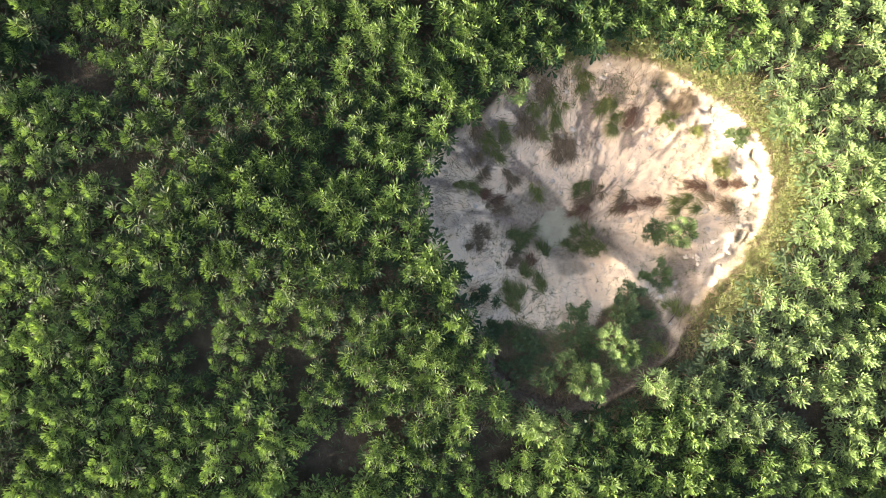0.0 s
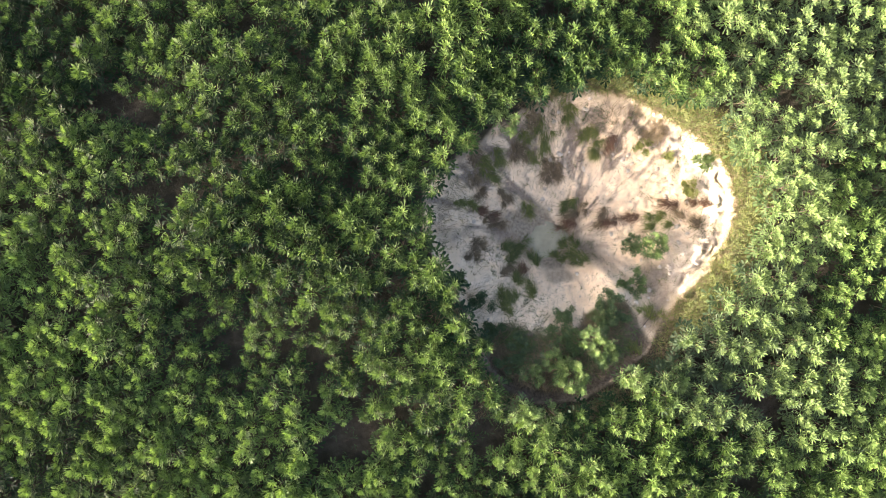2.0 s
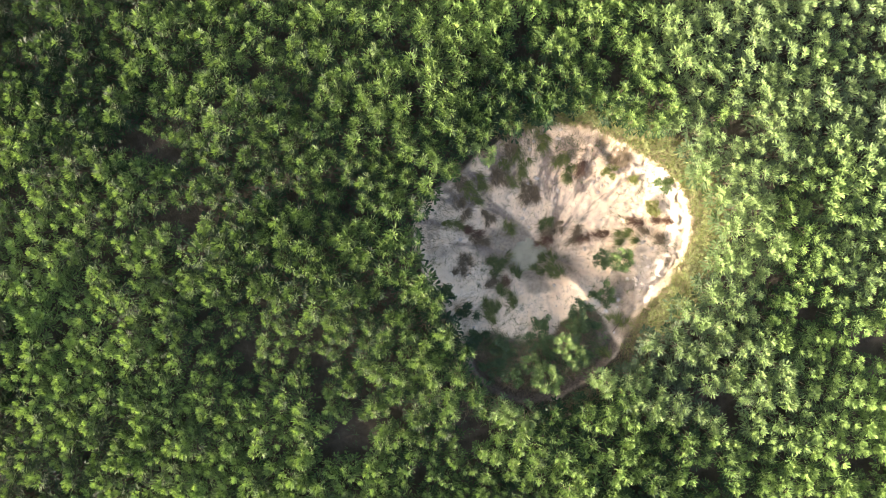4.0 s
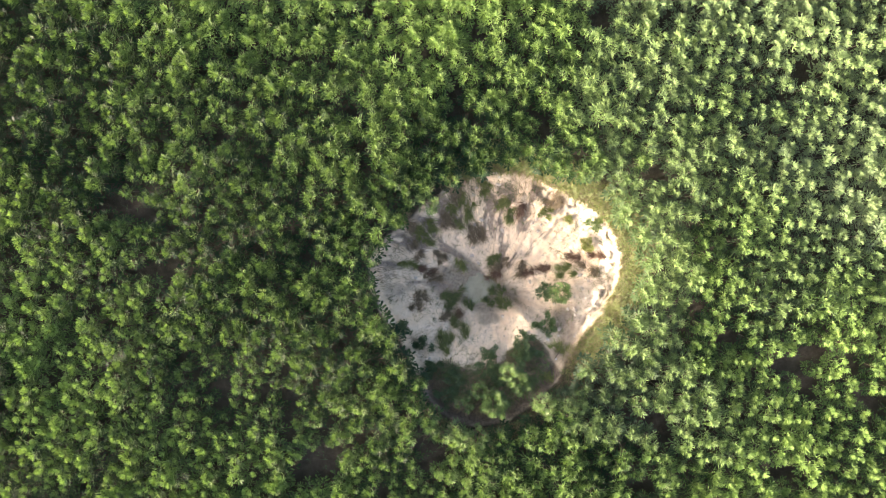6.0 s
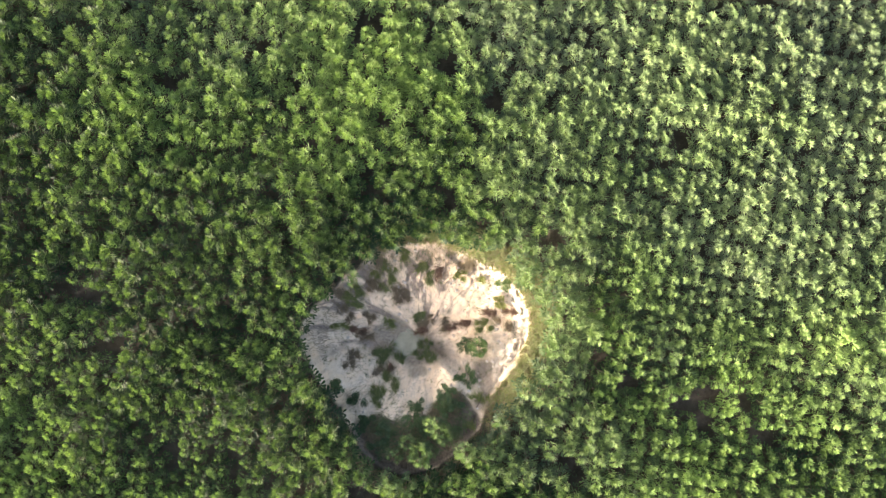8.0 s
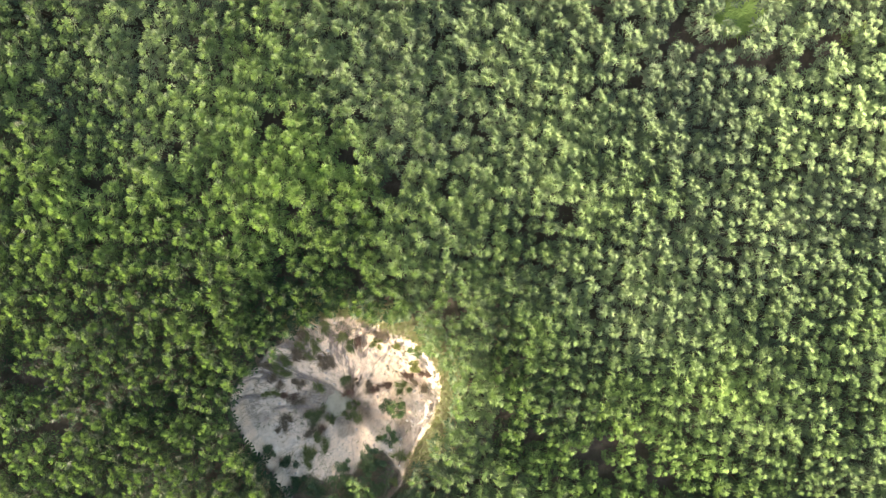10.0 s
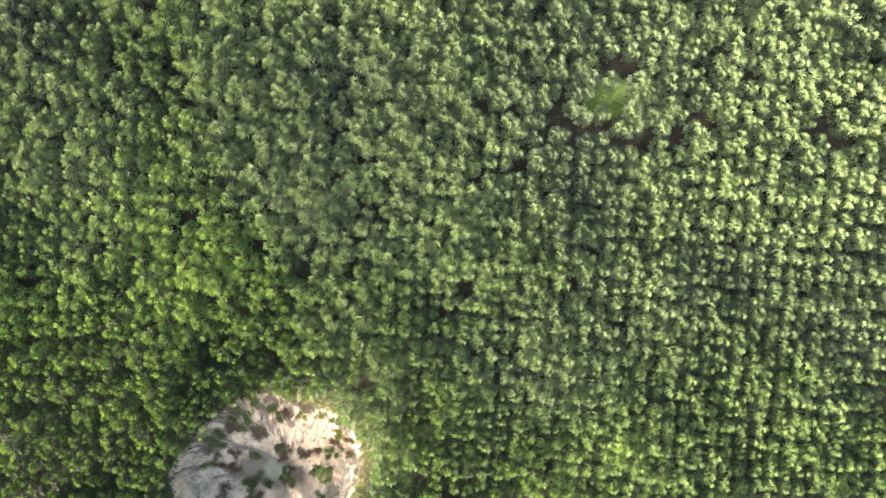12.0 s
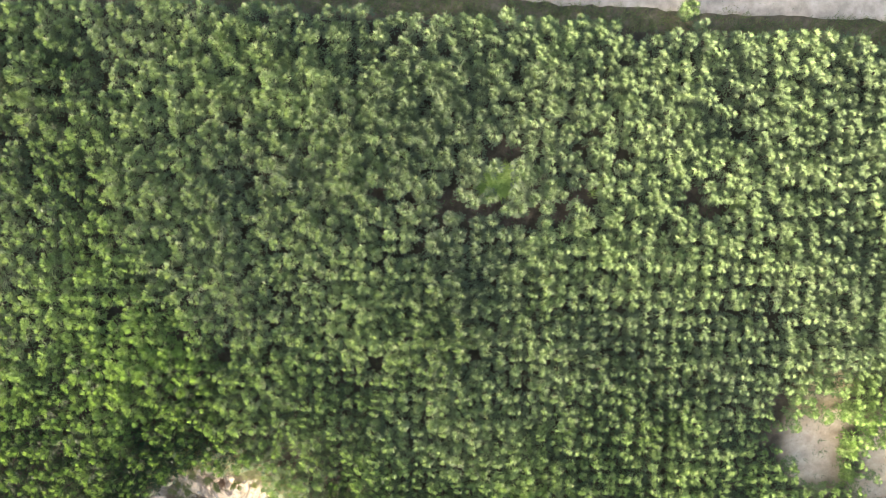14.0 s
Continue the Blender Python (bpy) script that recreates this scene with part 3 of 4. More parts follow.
def build_field():
    x, y, girth = field_points()
    heart = in_heart(x, y)
    z = height(x, y)
    tint, bloom = tint_at(x, y) + 0.06, bloom_at(x, y)
    stature = (1 + 0.28 * fbm(x, y, 0.3, 2, shift=61.0)) 
    for a, b, r, w in LOW:
        stature = stature * (1 - w * np.exp(-((x - a) ** 2 + (y - b) ** 2) / r ** 2))
    rng = np.random.RandomState(9)
    shapes = [cassava_shape(k, 0.0) for k in range(14)]              # with leaf stalks, for the plants round the pit
    plain = [cassava_shape(k, 0.0, petioles=False) for k in range(14)]
    belt = [belt_shape(k) for k in range(6)]
    near = np.argsort(np.hypot(x - PIT[0], y - PIT[1]))
    single = set(near[:300].tolist())
    cos, tris, tints, blooms, base = [], [], [], [], 0
    stems = []
    levels = [0.15, 0.35, 0.55, 0.75]
    masters = {}
    for n in near.tolist():
        k, turn, size = rng.randint(len(shapes)), rng.uniform(-35, 35), rng.uniform(0.86, 1.12) * stature[n]
        (co, tri, tn), stem = shapes[k] if n in single else plain[k] if heart[n] else (belt[k % 6], None)
        if n in single:
            lv = int(np.argmin([abs(t - tint[n]) for t in levels]))
            at = pose(x[n], y[n], z[n], rng.normal(0, 3), rng.normal(0, 3), turn) @ Matrix.Diagonal((size * girth[n], size * girth[n], size, 1))
            grey = int(bloom[n] > 0.33)
            if (k, lv, grey) not in masters:
                top = new("cassava_plant")
                top.empty_display_size = 0.3
                word = ("dark green", "green", "fresh green", "yellow-green")[lv] if not grey else ("dark grey-green", "grey-green", "pale grey-green", "pale green")[lv]
                tagged(top, f"{word} leafy cassava plant standing in the field soil", "plant", "cassava plants round the pit")
                part("stem", stem, STEM, top, "thin woody branching stem")
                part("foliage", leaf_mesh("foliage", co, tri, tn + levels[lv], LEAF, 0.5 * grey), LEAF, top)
                top.matrix_basis = at
                masters[k, lv, grey] = top
            else:
                ob = copy_thing(masters[k, lv, grey], pose(0, 0, 0))
                ob.matrix_basis = at
            continue
        a = radians(turn)
        rot = np.array([[math.cos(a), -math.sin(a), 0], [math.sin(a), math.cos(a), 0], [0, 0, 1]]) * np.array([[girth[n]], [girth[n]], [1.0]]) * size
        cos.append(co @ rot.T + np.array([x[n], y[n], z[n]]))
        tris.append(tri + base)
        tints.append(tn + tint[n])
        blooms.append(np.full(len(tri), bloom[n], np.float32))
        base += len(co)
        stems.append((x[n], y[n], z[n], size))
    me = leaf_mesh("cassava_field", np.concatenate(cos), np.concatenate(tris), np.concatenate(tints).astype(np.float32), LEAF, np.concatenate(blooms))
    field = tagged(new("cassava_field", me), "dense rows of leafy green cassava plants covering the field", "crop field", kind="stuff")
    # stems of the far plants, as slim four-sided poles
    p = np.array(stems)
    r = 0.02
    ring = np.array([(r, 0, -0.15), (0, r, -0.15), (-r, 0, -0.15), (0, -r, -0.15), (r * 0.6, 0, 1.25), (0, r * 0.6, 1.25), (-r * 0.6, 0, 1.15), (0, -r * 0.6, 1.15)])
    co = (p[:, None, :3] + ring[None] * p[:, None, 3:4]).reshape(-1, 3)
    quad = np.array([(k, (k + 1) % 4, 4 + (k + 1) % 4, 4 + k) for k in range(4)])
    faces = (quad[None] + 8 * np.arange(len(p))[:, None, None]).reshape(-1, 4)
    sm = bpy.data.meshes.new("stems")
    fill_mesh(sm, co, faces)
    sm.materials.append(STEM)
    st = part("stems", sm, STEM, field)
    st["kind"] = "stuff"


build_field()


# ---- growth in the pit ----
def slope_way(x, y):
    gx = float(height(np.array(x + 0.8), np.array(y)) - height(np.array(x - 0.8), np.array(y)))
    gy = float(height(np.array(x), np.array(y + 0.8)) - height(np.array(x), np.array(y - 0.8)))
    return -gx, -gy


pit_x, pit_y = np.arange(-6.5, 10.5, 0.05), np.arange(-8.5, 9.5, 0.05)
pit_z = height(*np.meshgrid(pit_x, pit_y))


def ground_z(x, y):
    """The ground's height, read off a fine grid round the pit."""
    u, v = (x + 6.5) / 0.05, (y + 8.5) / 0.05
    i, j = int(u), int(v)
    if not (0 <= i < len(pit_x) - 1 and 0 <= j < len(pit_y) - 1):
        return float(height(np.array(float(x)), np.array(float(y))))
    u, v = u - i, v - j
    a, b = pit_z[j, i] * (1 - u) + pit_z[j, i + 1] * u, pit_z[j + 1, i] * (1 - u) + pit_z[j + 1, i + 1] * u
    return float(a * (1 - v) + b * v)


def grass_tuft(x, y, length, width, material, label, tint, seed, count=150, tall=0.45):
    """A ragged clump whose blades hang down the slope, with dead blades at its foot."""
    rng = np.random.RandomState(seed)
    gx, gy = slope_way(x, y)
    a = math.atan2(gy, gx)
    live, dead = Leaves(), Leaves()
    ca, sa = math.cos(a), math.sin(a)
    knots = [(rng.uniform(-0.5, 0.45) * length, rng.normal(0, 0.20) * width, rng.uniform(0.03, 0.11), rng.normal(0, 0.35)) for k in range(int(4 + 5 * length))]
    for k in range(int(count * 1.3)):
        u0, v0, r0, b0 = knots[rng.randint(len(knots))]
        withered = k >= count
        if withered:
            u0, r0 = u0 + abs(rng.normal(0, 0.2)), r0 + 0.1
        u, v = u0 + rng.normal(0, r0), v0 + rng.normal(0, r0 * 0.75)
        px, py = x + ca * u - sa * v, y + sa * u + ca * v
        b = a + b0 + rng.normal(0, 0.6)
        l = tall * rng.uniform(0.3, 1.25) * (0.6 if withered else 1.0)
        way = np.array([math.cos(b), math.sin(b), 0.0])
        root = np.array([px, py, ground_z(px, py) - 0.02])
        mid = root + way * l * 0.35 + np.array([0, 0, l * rng.uniform(0.12, 0.5) * (0.4 if withered else 1.0)])
        tip = mid + way * l * 0.6
        tip[2] = ground_z(tip[0], tip[1]) + l * rng.uniform(0.02, 0.3) * (0.3 if withered else 1.0)
        side = np.array([-way[1], way[0], 0.0])
        w = rng.uniform(0.006, 0.014)
        if withered:
            dead.blade([root, mid, tip], [w * 0.5, w * 0.4, 0.001], side, rng.uniform(0.2, 0.9))
        else:
            live.blade([root, mid, tip], [w, w * 0.8, 0.001], side, tint + rng.normal(0, 0.18))
    shift = Matrix.Translation((-x, -y, -ground_z(x, y)))
    me, litter = live.mesh("grass_tuft", material), dead.mesh("dead_grass", DRY)
    me.transform(shift)
    litter.transform(shift)
    ob = new("grass_tuft", me)
    ob.location = (x, y, ground_z(x, y))
    part("dead_grass", litter, DRY, ob, "dry straw-brown dead blades")["kind"] = "stuff"
    return tagged(ob, label, "grass", "grass tufts in the pit")


def shrub(x, y, radius, tall, tint, seed, label, material=None, leaf=0.11, count=420):
    """A low many-stemmed bush: stems, and sprays of small leaves in clumps."""
    rng = np.random.RandomState(seed)
    out, bm = Leaves(), bmesh.new()
    clumps = max(6, int(9 * radius / 0.5))
    for c in range(clumps):
        az, rr = rng.uniform(0, 6.28), radius * math.sqrt(rng.uniform(0, 1)) * 0.85
        top = np.array([rr * math.cos(az), rr * math.sin(az), tall * rng.uniform(0.55, 1.0) * (1 - 0.35 * rr / radius)])
        knee = top * np.array([0.5, 0.5, 0.55])
        tube(bm, (0, 0, -0.1), knee, 0.012, 0.009, 5)
        tube(bm, knee, top, 0.009, 0.004, 5)
        for k in range(count // clumps):
            f = rng.uniform(0.35, 1.05)
            p = knee + (top - knee) * f
            b, el = rng.uniform(0, 6.28), rng.normal(0.35, 0.4)
            way = np.array([math.cos(b) * math.cos(el), math.sin(b) * math.cos(el), math.sin(el)])
            p = p + way * rng.uniform(0.0, 0.10)
            l = leaf * rng.uniform(0.7, 1.35)
            up = unit(np.array([0, 0, 1.0]) + rng.normal(0, 0.35, 3))
            out.lobe(p, p + way * l, l * 0.13, up, l * 0.05, tint + rng.normal(0, 0.14) + 0.15 * (f - 0.7))
    stem = bpy.data.meshes.new("stems")
    bm.to_mesh(stem)
    bm.free()
    top = new("shrub")
    top.location = (x, y, ground_z(x, y))
    part("stem", stem, STEM, top)
    part("foliage", out.mesh("foliage", material or SHRUB), SHRUB, top)
    return tagged(top, label, "shrub", "shrubs in the pit")


def young_cassava(x, y, size, tint, seed, label, tips=5):
    rng = np.random.RandomState(seed)
    out, bm = Leaves(), bmesh.new()
    for k in range(int(tips * 2.5)):
        a = k * 2.4 + rng.normal(0, 0.3)
        off = size * 0.42 * math.sqrt(rng.uniform(0.02, 1))
        top = np.array([off * math.cos(a), off * math.sin(a), size * rng.uniform(0.9, 1.3)])
        tube(bm, (0, 0, -0.1), top * np.array([0.6, 0.6, 0.6]), 0.016, 0.012, 5)
        tube(bm, top * np.array([0.6, 0.6, 0.6]), top, 0.012, 0.006, 5)
        rosette(out, rng, top, np.array([math.cos(a), math.sin(a), 0]) * 0.2, 0.70 * min(size, 1.0), 11, tint)
    low_leaves(out, rng, size * 0.75, tint, 5 * tips, 4, 0.28, 0.13, 0.5, 1.2)
    stem = bpy.data.meshes.new("stems")
    bm.to_mesh(stem)
    bm.free()
    top = new("cassava_bush")
    top.location = (x, y, ground_z(x, y))
    part("stem", stem, STEM, top)
    part("foliage", leaf_mesh("foliage", *out.arrays(), LEAF, 0.55), LEAF, top)
    return tagged(top, label, "plant", "cassava bushes in the pit")


GREEN_TUFTS = [(0.7, 5.89, 0.85, 0.6), (-0.19, 4.89, 1.7, 0.75), (-0.82, 4.42, 1.4, 0.36), (-2.46, 3.31, 1.7, 0.55), (-2.04, 3.87, 0.8, 0.6), (-3.39, 1.88, 1.0, 0.44), (-0.56, 1.85, 0.8, 0.36), (1.69, 5.03, 0.95, 0.6),
               (2.11, 4.47, 0.8, 0.65), (5.05, 1.56, 0.85, 1.15), (-0.94, -1.34, 0.6, 0.55), (-0.41, -1.74, 0.6, 0.35), (-1.49, -2.21, 0.8, 0.6), (-1.19, -2.41, 0.7, 0.8), (1.01, 0.61, 0.7, 0.42), (4.5, -2.4, 0.7, 0.8), (3.84, -3.93, 0.6, 0.45)]
MIXED_TUFTS = [(0.02, 3.44, 1.0, 0.45), (-2.11, 1.06, 0.85, 0.65), (-2.87, -0.3, 1.0, 0.9), (-1.47, -1.07, 0.55, 0.4), (2.73, 1.53, 0.8, 0.6), (1.68, 1.71, 1.0, 0.5), (-1.16, 4.13, 0.8, 1.2), (0.59, 3.51, 0.8, 0.3), (0.33, 3.71, 0.8, 0.28),
               (-1.64, 2.35, 0.8, 0.6), (6.11, 1.56, 1.2, 0.4), (4.28, 5.11, 0.8, 0.8), (-3.2, 4.2, 1.0, 0.9), (-0.9, 5.7, 0.8, 0.7), (-2.9, 2.7, 0.9, 0.6)]
DARK_TUFTS = [(-1.02, 0.1, 1.1, 0.75), (-1.16, -0.53, 0.8, 0.8), (-0.16, -0.65, 0.45, 0.6), (0.77, -0.27, 0.6, 0.7), (1.22, 2.03, 0.85, 0.75), (1.75, -0.06, 1.0, 0.65), (1.54, -0.52, 0.6, 0.7), (1.14, 0.21, 0.5, 0.4)]
RUSTY_TUFTS = [(-2.49, 1.44, 1.0, 0.55), (2.52, 4.52, 1.0, 0.5), (3.52, 1.49, 1.55, 0.5), (1.25, 1.13, 0.95, 0.5), (-0.65, -0.96, 0.6, 0.3), (5.4, 2.16, 0.5, 0.28), (6.45, 2.3, 0.7, 0.28)]
seed = 300
for spots, material, tint, words in ((GREEN_TUFTS, GRASS, 0.60, "clump of green grass hanging down the sandy pit slope"),
                                     (MIXED_TUFTS, DRY, 0.55, "clump of half-dry brownish grass on the sandy pit slope"),
                                     (DARK_TUFTS, GRASS, 0.40, "dark green clump of grass growing on sand low in the pit"),
                                     (RUSTY_TUFTS, RUST, 0.65, "withered rusty brown brush lying on the sandy pit slope")):
    for x, y, length, width in spots:
        seed += 1
        grass_tuft(x, y, length, width, material, words, tint, seed, int(110 + 330 * length * width), 0.42)

for x, y, r, tall, tint, words in ((3.82, 0.5, 0.62, 1.0, 0.25, "dark green leafy shrub on the pit slope"), (3.75, -1.17, 0.8, 0.9, 0.5, "green feathery shrub with a shadow beside it on sand"),
                                   (2.68, -1.92, 0.6, 0.8, 0.22, "dusty dark green shrub at the edge of the slumped shelf"), (2.54, -2.83, 0.6, 0.70, 0.36, "green shrub on the slumped shelf"),
                                   (0.89, -2.57, 0.5, 0.75, 0.35, "sparse green shrub leaning over the sand edge"), (0.74, -3.22, 0.7, 0.70, 0.36, "broad green shrub on the slumped shelf"),
                                   (-0.96, -4.01, 0.7, 0.65, 0.15, "broad dark green shrub on the slumped shelf"), (-1.34, -4.85, 0.7, 0.6, 0.2, "low dark green shrub by the soil crack"),
                                   (3.8, 4.53, 0.5, 0.5, 0.9, "bright yellow-green bush on the sunlit pit wall"), (4.95, 4.21, 0.25, 0.3, 0.9, "small yellow-green bush on the sunlit pit wall"),
                                   (5.92, 2.85, 0.6, 0.65, 0.9, "bright yellow-green bush casting a shadow on the sunlit pit wall"), (6.12, 3.99, 0.5, 0.6, 0.6, "greyish green shrub on the broken pit rim"),
                                   (-2.5, -2.34, 0.55, 0.7, 0.12, "dark green bushy shrub at the foot of the pit wall"), (-2.29, -3.71, 0.5, 0.5, 0.15, "low dark green shrub on the slumped shelf"),
                                   (3.15, -2.61, 0.45, 0.55, 0.2, "low dark green shrub on the slumped shelf"), (1.36, -3.89, 0.45, 0.5, 0.3, "low green shrub on the slumped shelf"), (-2.0, -3.32, 0.45, 0.5, 0.2, "low green shrub on the slumped shelf"),
                                   (-3.5, -1.4, 0.5, 0.9, 0.3, "green shrub hanging over the shaded pit rim")):
    seed += 1
    shrub(x, y, r * 1.2 if y < -1.5 else r, tall, tint, seed, words, count=int(1250 * r / 0.6), leaf=0.10 if tint < 0.8 else 0.085, material=SHRUB if tint < 0.8 else GRASS)

for x, y, size, tint, tips, words in ((4.5, 0.42, 1.1, 0.66, 5, "bright green young cassava bush rooted in the sandy slope"), (1.92, -3.32, 1.2, 0.62, 4, "bright green cassava bush on the slumped shelf"), (2.47, -3.86, 1.2, 0.58, 4, "bright green cassava bush on the slumped shelf"),
                                      (1.05, -4.8, 1.4, 0.68, 8, "broad pale green cassava bush above the soil crack"), (3.47, -4.85, 1.25, 0.78, 5, "yellow-green cassava bush on the pit rim"),
                                      (-0.79, -6.3, 1.3, 0.76, 5, "yellow-green cassava bush on soil by the pit rim"), (0.2, -6.4, 1.2, 0.62, 4, "fresh green cassava bush on soil by the pit rim"),
                                      (0.27, -4.23, 0.9, 0.5, 3, "small green cassava bush on the slumped shelf"), (-0.39, -4.97, 0.9, 0.5, 3, "small green cassava bush on the slumped shelf"), (-2.07, 5.05, 1.2, 0.78, 3, "yellow-green cassava bush leaning over the pit wall"),
                                      (38.7, 27.6, 1.1, 0.4, 6, "lone green cassava bush on the verge of the dirt road")):
    seed += 1
    ob = young_cassava(x, y, size, tint, seed, words, tips)
    if x > 20:
        tagged(ob, group="roadside plants")


for x, y, r, tall, tint, words in ((43.9, 1.3, 1.0, 1.3, 0.85, "yellow-green bushy plant beside a bare sandy clearing"), (43.3, -1.2, 0.8, 1.2, 0.9, "bright yellow-green bush between two bare sandy clearings"),
                                   (43.0, -2.9, 0.8, 1.2, 0.8, "yellow-green bush between two bare sandy clearings"), (45.0, 2.6, 1.1, 1.3, 0.8, "yellow-green bush at the edge of a sandy clearing"),
                                   (28.9, 19.3, 0.8, 1.1, 0.5, "dusty grey-green bush standing in a gap of the crop"), (31.6, 18.6, 0.9, 1.0, 0.75, "faded yellowish bush standing in a gap of the crop"),
                                   (39.6, 15.6, 0.8, 1.0, 0.7, "faded yellowish bush beside a bare gap of the crop")):
    seed += 1
    tagged(shrub(x, y, r, tall, tint, seed, words, leaf=0.17, count=700), group="bushes in the field")


# ---- loose growth and litter nobody could count ----
def scatter(name, label, category, material, count, where, maker, seed):
    """Many small things of one sort in one object, laid on the ground where the given weight allows."""
    rng = np.random.RandomState(seed)
    out, placed, tries = Leaves(), 0, 0
    x0, x1, y0, y1 = where[1]
    xs, ys = rng.uniform(x0, x1, count * 60), rng.uniform(y0, y1, count * 60)
    ok = np.nonzero(where[0](xs, ys) > rng.rand(xs.size))[0][:count]
    zs = height(xs[ok], ys[ok])
    for x, y, z in zip(xs[ok], ys[ok], zs):
        maker(out, rng, np.array([x, y, z]))
    return tagged(new(name, out.mesh(name, material)), label, category, kind="stuff")


def rim_weight(x, y):
    e, th = inside(x, y)
    return step(1.6, 0.5, -e + 0.9 * fbm(x, y, 0.6, 3)) * step(-0.2, 0.02, -e) * step(0.0, 0.55, facing(th, 34))


def grass_blades(low, high, tint, wide=0.008, spread=0.16, number=7):
    def make(out, rng, p):
        for k in range(number):
            b, l = rng.uniform(0, 6.28), rng.uniform(low, high)
            way = np.array([math.cos(b), math.sin(b), 0])
            root = p + np.array([rng.normal(0, 0.05), rng.normal(0, 0.05), -0.02])
            mid = root + way * l * spread * 1.5 + np.array([0, 0, l * 0.6])
            tip = mid + way * l * 0.45 + np.array([0, 0, l * rng.uniform(-0.1, 0.3)])
            out.blade([root, mid, tip], [wide, wide * 0.8, 0.001], np.array([-way[1], way[0], 0]), tint + rng.normal(0, 0.15))
    return make


PITBOX = (-6, 10, -8, 9)
scatter("rim_grass", "yellow-green and straw-coloured grass along the pit rim", "grass", GRASS, 700, (rim_weight, PITBOX), grass_blades(0.25, 0.6, 0.6, 0.011, 0.3, 8), 41)
scatter("rim_straw", "dry straw-coloured grass along the pit rim", "grass", DRY, 3600, (rim_weight, PITBOX), grass_blades(0.15, 0.4, 0.75), 42)
def leafy_weed(out, rng, p):
    """A knee-high weed: a few leaning stalks with narrow leaves."""
    for k in range(3):
        b, l = rng.uniform(0, 6.28), rng.uniform(0.2, 0.55)
        way = np.array([0.35 * math.cos(b), 0.35 * math.sin(b), 1.0])
        for q in range(5):
            g = rng.uniform(0, 6.28)
            base = p + way * l * (0.45 + 0.13 * q)
            leaf = np.array([math.cos(g), math.sin(g), rng.uniform(0.1, 0.9)]) * rng.uniform(0.06, 0.14)
            out.lobe(base, base + leaf, 0.012, unit(np.array([0, 0, 1.0]) + 0.8 * SUNWARD + rng.normal(0, 0.3, 3)), 0.004, rng.normal(0.60, 0.25))


scatter("rim_weeds", "yellow-green leafy weeds crowding the sunlit pit rim", "weeds", GRASS, 700, (rim_weight, PITBOX), leafy_weed, 50)
def shelf_growth(x, y):
    """Weeds keep off the cracked lip of the shelf and its bare eastern end."""
    return shelf_weight(x, y) * step(0.45, 0.75, inside(x, y)[0]) * step(3.9, 3.3, x)


scatter("shelf_weeds", "low green weeds on the dark soil of the slumped shelf", "weeds", SHRUB, 380, (lambda x, y: shelf_growth(x, y) * step(-0.2, 0.25, fbm(x, y, 0.9, 3, shift=12.0)), PITBOX), grass_blades(0.15, 0.45, 0.45, 0.011, 0.4, 6), 43)
scatter("shelf_straw", "withered brown grass on the dark soil of the slumped shelf", "grass", DRY, 1100, (lambda x, y: shelf_growth(x, y) * step(0.25, -0.2, fbm(x, y, 0.9, 3, shift=12.0)), PITBOX), grass_blades(0.12, 0.4, 0.42, 0.009, 0.5, 6), 51)


def south_margin(x, y):
    """The weedy strip of soil outside the southern rim."""
    e, th = inside(x, y)
    return step(0.1, 0.35, -e) * step(1.7, 0.5, -e + 0.8 * fbm(x, y, 0.7, 3)) * step(0.2, 0.6, facing(th, -105))


scatter("margin_weeds", "low green weeds on the soil along the pit rim", "weeds", SHRUB, 550, (south_margin, PITBOX), grass_blades(0.15, 0.4, 0.30, 0.011, 0.4, 6), 52)
scatter("margin_straw", "withered brown grass on the soil along the pit rim", "grass", DRY, 900, (south_margin, PITBOX), grass_blades(0.12, 0.35, 0.30, 0.009, 0.5, 6), 53)


def slope_weight(x, y):
    e, th = inside(x, y)
    clump = step(0.08, 0.3, fbm(x, y, 0.9, 3, shift=31.0))
    return step(0.2, 0.5, e) * (1 - shelf_weight(x, y)) * (0.10 + 0.9 * clump) * step(1.4, 1.9, np.hypot(x - POOL[0], y - POOL[1]))


def twig(out, rng, p):
    b, l = rng.uniform(0, 6.28), rng.uniform(0.04, 0.14)
    way = np.array([math.cos(b), math.sin(b), 0])
    bend = way * l * 0.5 + np.array([rng.normal(0, 0.02), rng.normal(0, 0.02), 0.03])
    out.blade([p + [0, 0, 0.01], p + bend, p + way * l + [0, 0, 0.015]], [0.004, 0.006, 0.002], np.array([-way[1], way[0], 0]), rng.uniform(-0.1, 0.4))


scatter("litter", "dry twigs and leaf litter strewn over the sandy slopes", "litter", DRY, 2200, (slope_weight, PITBOX), twig, 44)
scatter("sprouts", "tiny dark green sprouts scattered over the sandy slopes", "weeds", GRASS, 700, (lambda x, y: 0.5 * slope_weight(x, y), PITBOX), grass_blades(0.05, 0.16, 0.12, 0.007, 0.5, 6), 45)


def wall_weight(x, y):
    e, th = inside(x, y)
    return step(-0.1, 0.05, e) * step(2.2, 0.3, e) * step(-0.3, 0.4, facing(th, 145)) * step(-0.02, 0.2, fbm(x, y, 0.8, 3))


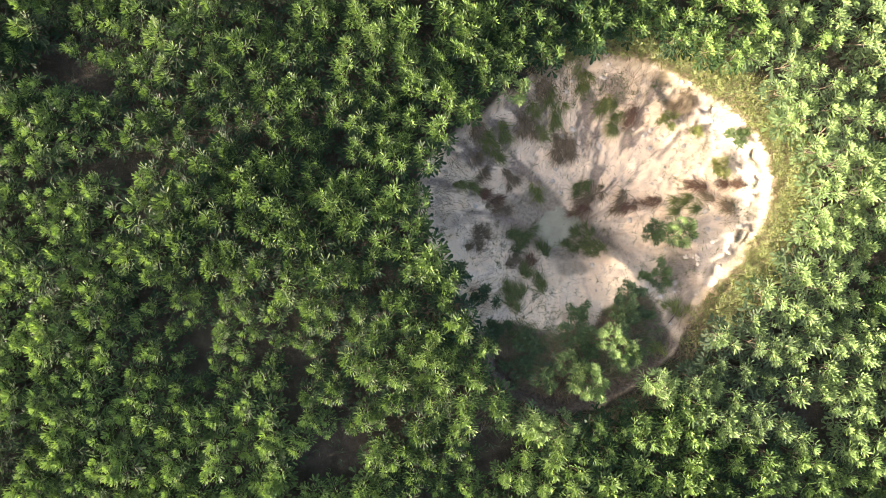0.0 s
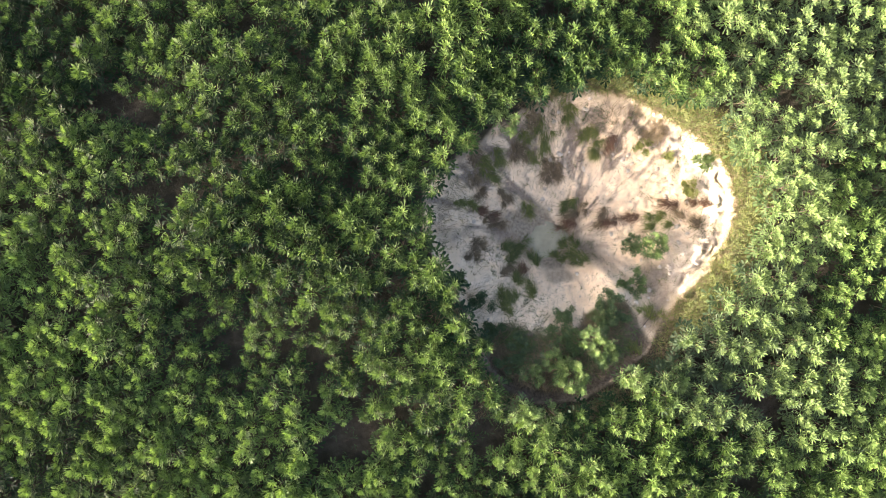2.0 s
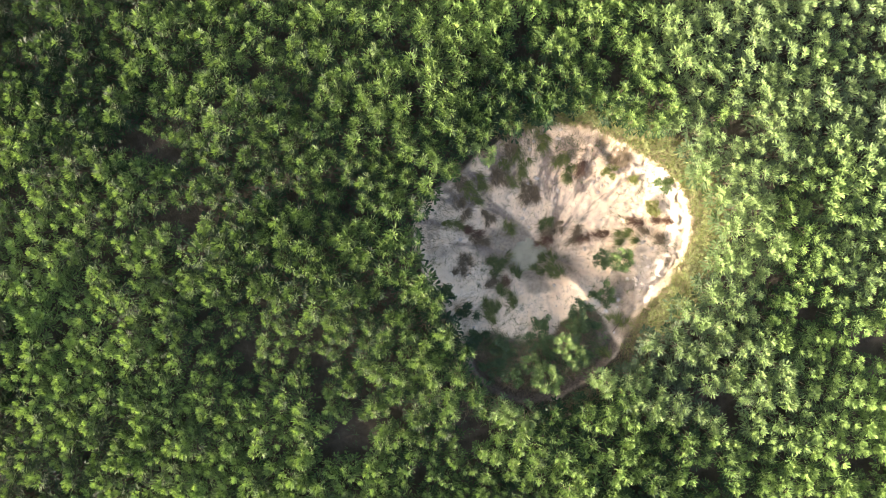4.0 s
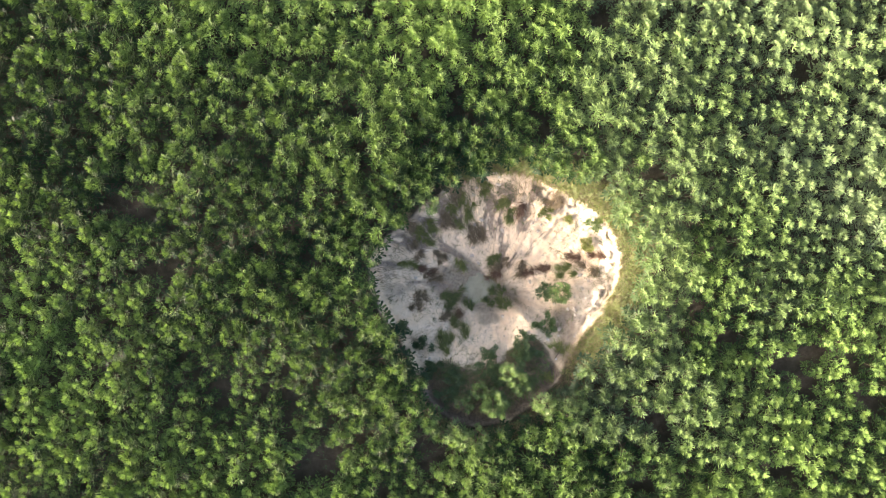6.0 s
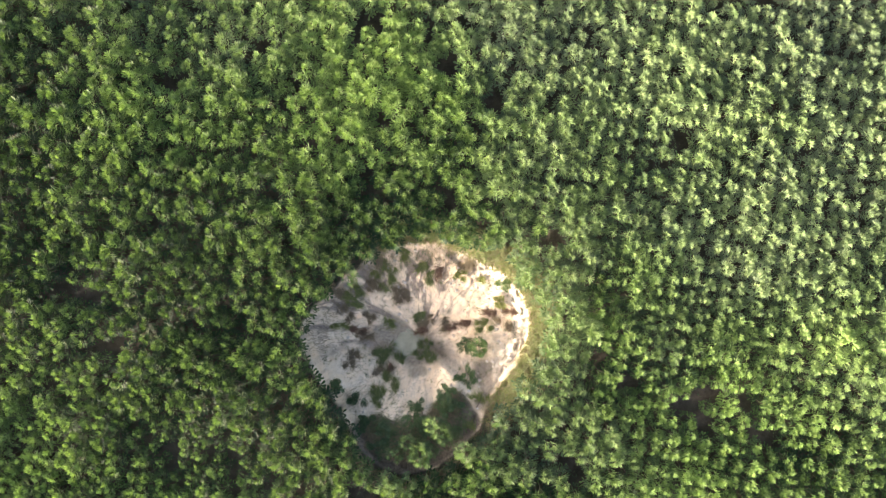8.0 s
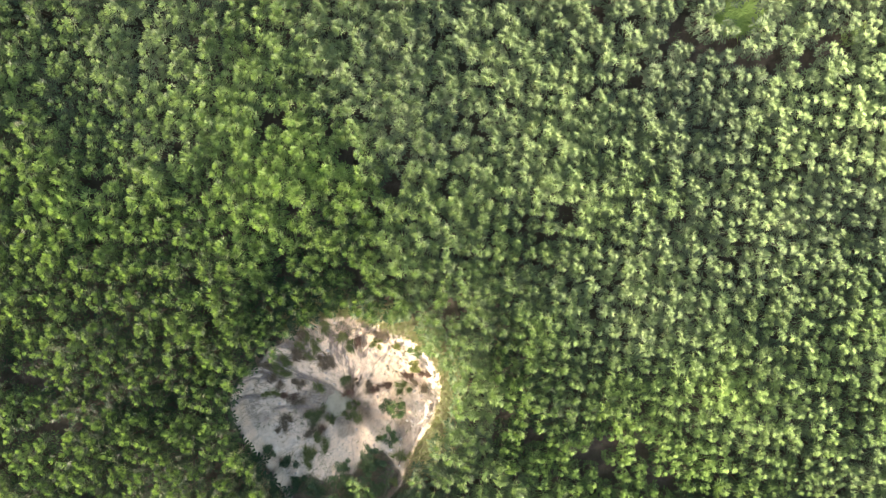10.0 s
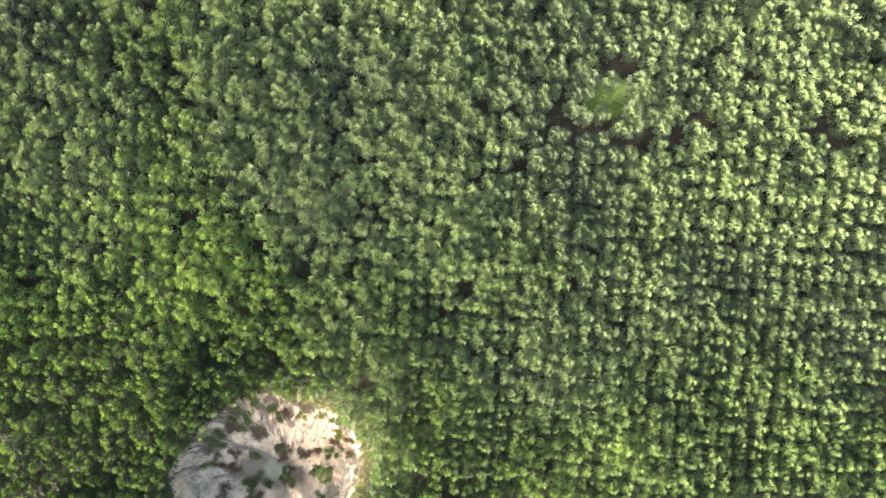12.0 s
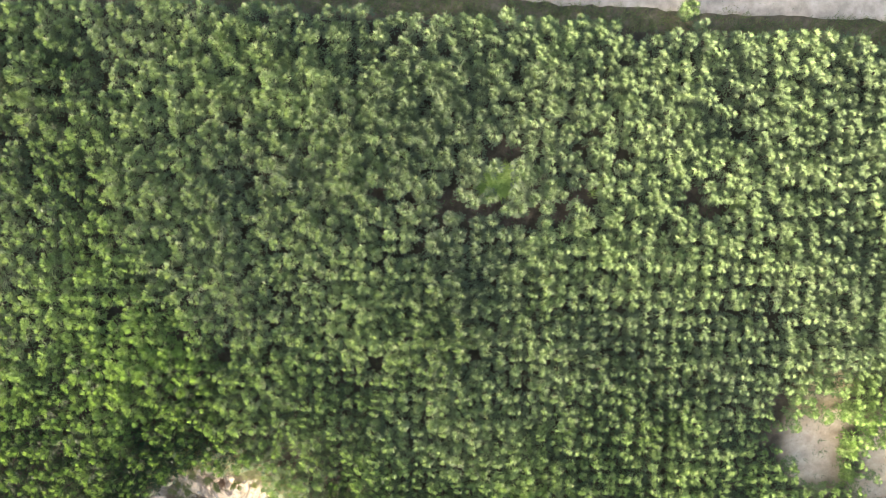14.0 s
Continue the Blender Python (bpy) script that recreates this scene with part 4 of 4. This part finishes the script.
def hanging_root(out, rng, p):
    gx, gy = PIT[0] - p[0], PIT[1] - p[1]
    a = math.atan2(gy, gx) + rng.normal(0, 0.5)
    l = rng.uniform(0.12, 0.42)
    way = np.array([math.cos(a), math.sin(a), 0])
    q = p + way * l * 0.5
    t = p + way * l
    q[2], t[2] = ground_z(q[0], q[1]) + 0.05, ground_z(t[0], t[1]) + 0.03
    out.blade([p + [0, 0, 0.02], q, t], [0.006, 0.004, 0.002], np.array([-way[1], way[0], 0]), rng.uniform(0.15, 0.75))


scatter("root_mat", "grey-brown dead roots and dry grass hanging over the pit wall", "roots", DRY, 1500, (wall_weight, PITBOX), hanging_root, 46)


def field_floor(x, y):
    e, th = inside(x, y)
    return 0.5 * step(0.2, 0.6, -e) * step(-0.2, 0.25, fbm(x, y, 0.5, 3)) + 0.8 * blobs(x, y, GAPS) + 0.4 * blobs(x, y, CLEAR)


scatter("field_weeds", "sparse low weeds on the bare soil between the crop plants", "weeds", SHRUB, 2800, (field_floor, (-26, 50, -13, 37)), grass_blades(0.06, 0.22, 0.22, 0.014, 0.5, 5), 47)


def verge_weight(x, y):
    rs = road_side(x, y)
    return step(-1.5, -0.9, rs) * step(0.35, -0.2, rs + 0.6 * fbm(x, y, 0.6, 3))


scatter("verge_grass", "short dark green grass on the verge of the dirt road", "grass", GRASS, 3400, (verge_weight, (0, 53, 22, 38)), grass_blades(0.08, 0.26, 0.22, 0.011, 0.4, 5), 48)
scatter("bright_weeds", "bright green patch of low weeds in a gap of the crop", "weeds", LEAF, 480, (lambda x, y: step(1.15, 0.7, np.hypot((x - 25.6) / 1.15, (y - 20.4) / 0.7)), (24, 27.5, 19, 22)), grass_blades(0.45, 0.9, 0.98, 0.020, 0.3, 9), 49)


# ---- clods and broken slabs ----
def clod_mesh(seed):
    rng = np.random.RandomState(seed)
    bm = bmesh.new()
    bmesh.ops.create_icosphere(bm, subdivisions=2, radius=1.0)
    for v in bm.verts:
        n = noise.noise(v.co * 1.3 + Vector((seed, 0, 0))) + 0.5 * noise.noise(v.co * 3.1 + Vector((0, seed, 0)))
        v.co *= 1 + 0.35 * n
        v.co.z *= 0.6
    me = bpy.data.meshes.new("sand_clod")
    bm.to_mesh(me)
    bm.free()
    me.materials.append(CLOD)
    return me


def build_clods():
    rng = np.random.RandomState(77)
    meshes = [clod_mesh(k) for k in range(6)]
    made = 0
    while made < 110:
        a, q = rng.normal(0.45, 0.75), rng.uniform(0.1, 2.4) if made < 80 else rng.uniform(0.3, 4.5)
        if made >= 80:
            a = rng.uniform(-3.1, 3.1)
        r = float(rim_radius(np.array(a))) - q
        x, y = PIT[0] + r * math.cos(a), PIT[1] + r * math.sin(a)
        if shelf_weight(np.array(x), np.array(y)) > 0.3:
            continue
        s = rng.uniform(0.035, 0.10)
        ob = new("sand_clod", meshes[rng.randint(6)])
        ob.matrix_basis = pose(x, y, ground_z(x, y) + 0.2 * s, 0, 0, rng.uniform(0, 360)) @ Matrix.Diagonal((s * rng.uniform(1, 1.7), s, s, 1))
        tagged(ob, "pale crumbling clod of sandy soil fallen on the pit slope", "clod", "clods in the pit")
        made += 1


build_clods()


# ---- a dead branch on the slumped shelf ----
def fallen_branch(points, radius, label):
    bm = bmesh.new()
    for (xa, ya, za), (xb, yb, zb) in zip(points, points[1:]):
        tube(bm, (xa, ya, ground_z(xa, ya) + za), (xb, yb, ground_z(xb, yb) + zb), radius, radius * 0.8, 7)
        radius *= 0.8
    me = bpy.data.meshes.new("fallen_branch")
    bm.to_mesh(me)
    bm.free()
    x, y = points[0][:2]
    me.transform(Matrix.Translation((-x, -y, -ground_z(x, y))))
    me.materials.append(ROOT)
    ob = new("fallen_branch", me)
    ob.location = (x, y, ground_z(x, y))
    tagged(ob, label, "branch")


fallen_branch([(-1.75, -3.75, 0.03), (-1.2, -3.62, 0.10), (-0.7, -3.45, 0.16), (-0.35, -3.40, 0.2)], 0.028, "thin dead branch lying across the overgrown shelf")
fallen_branch([(4.2, -2.9, 0.03), (4.45, -2.5, 0.12), (4.55, -2.1, 0.1)], 0.022, "thin dead branch lying on cracked soil in the pit")
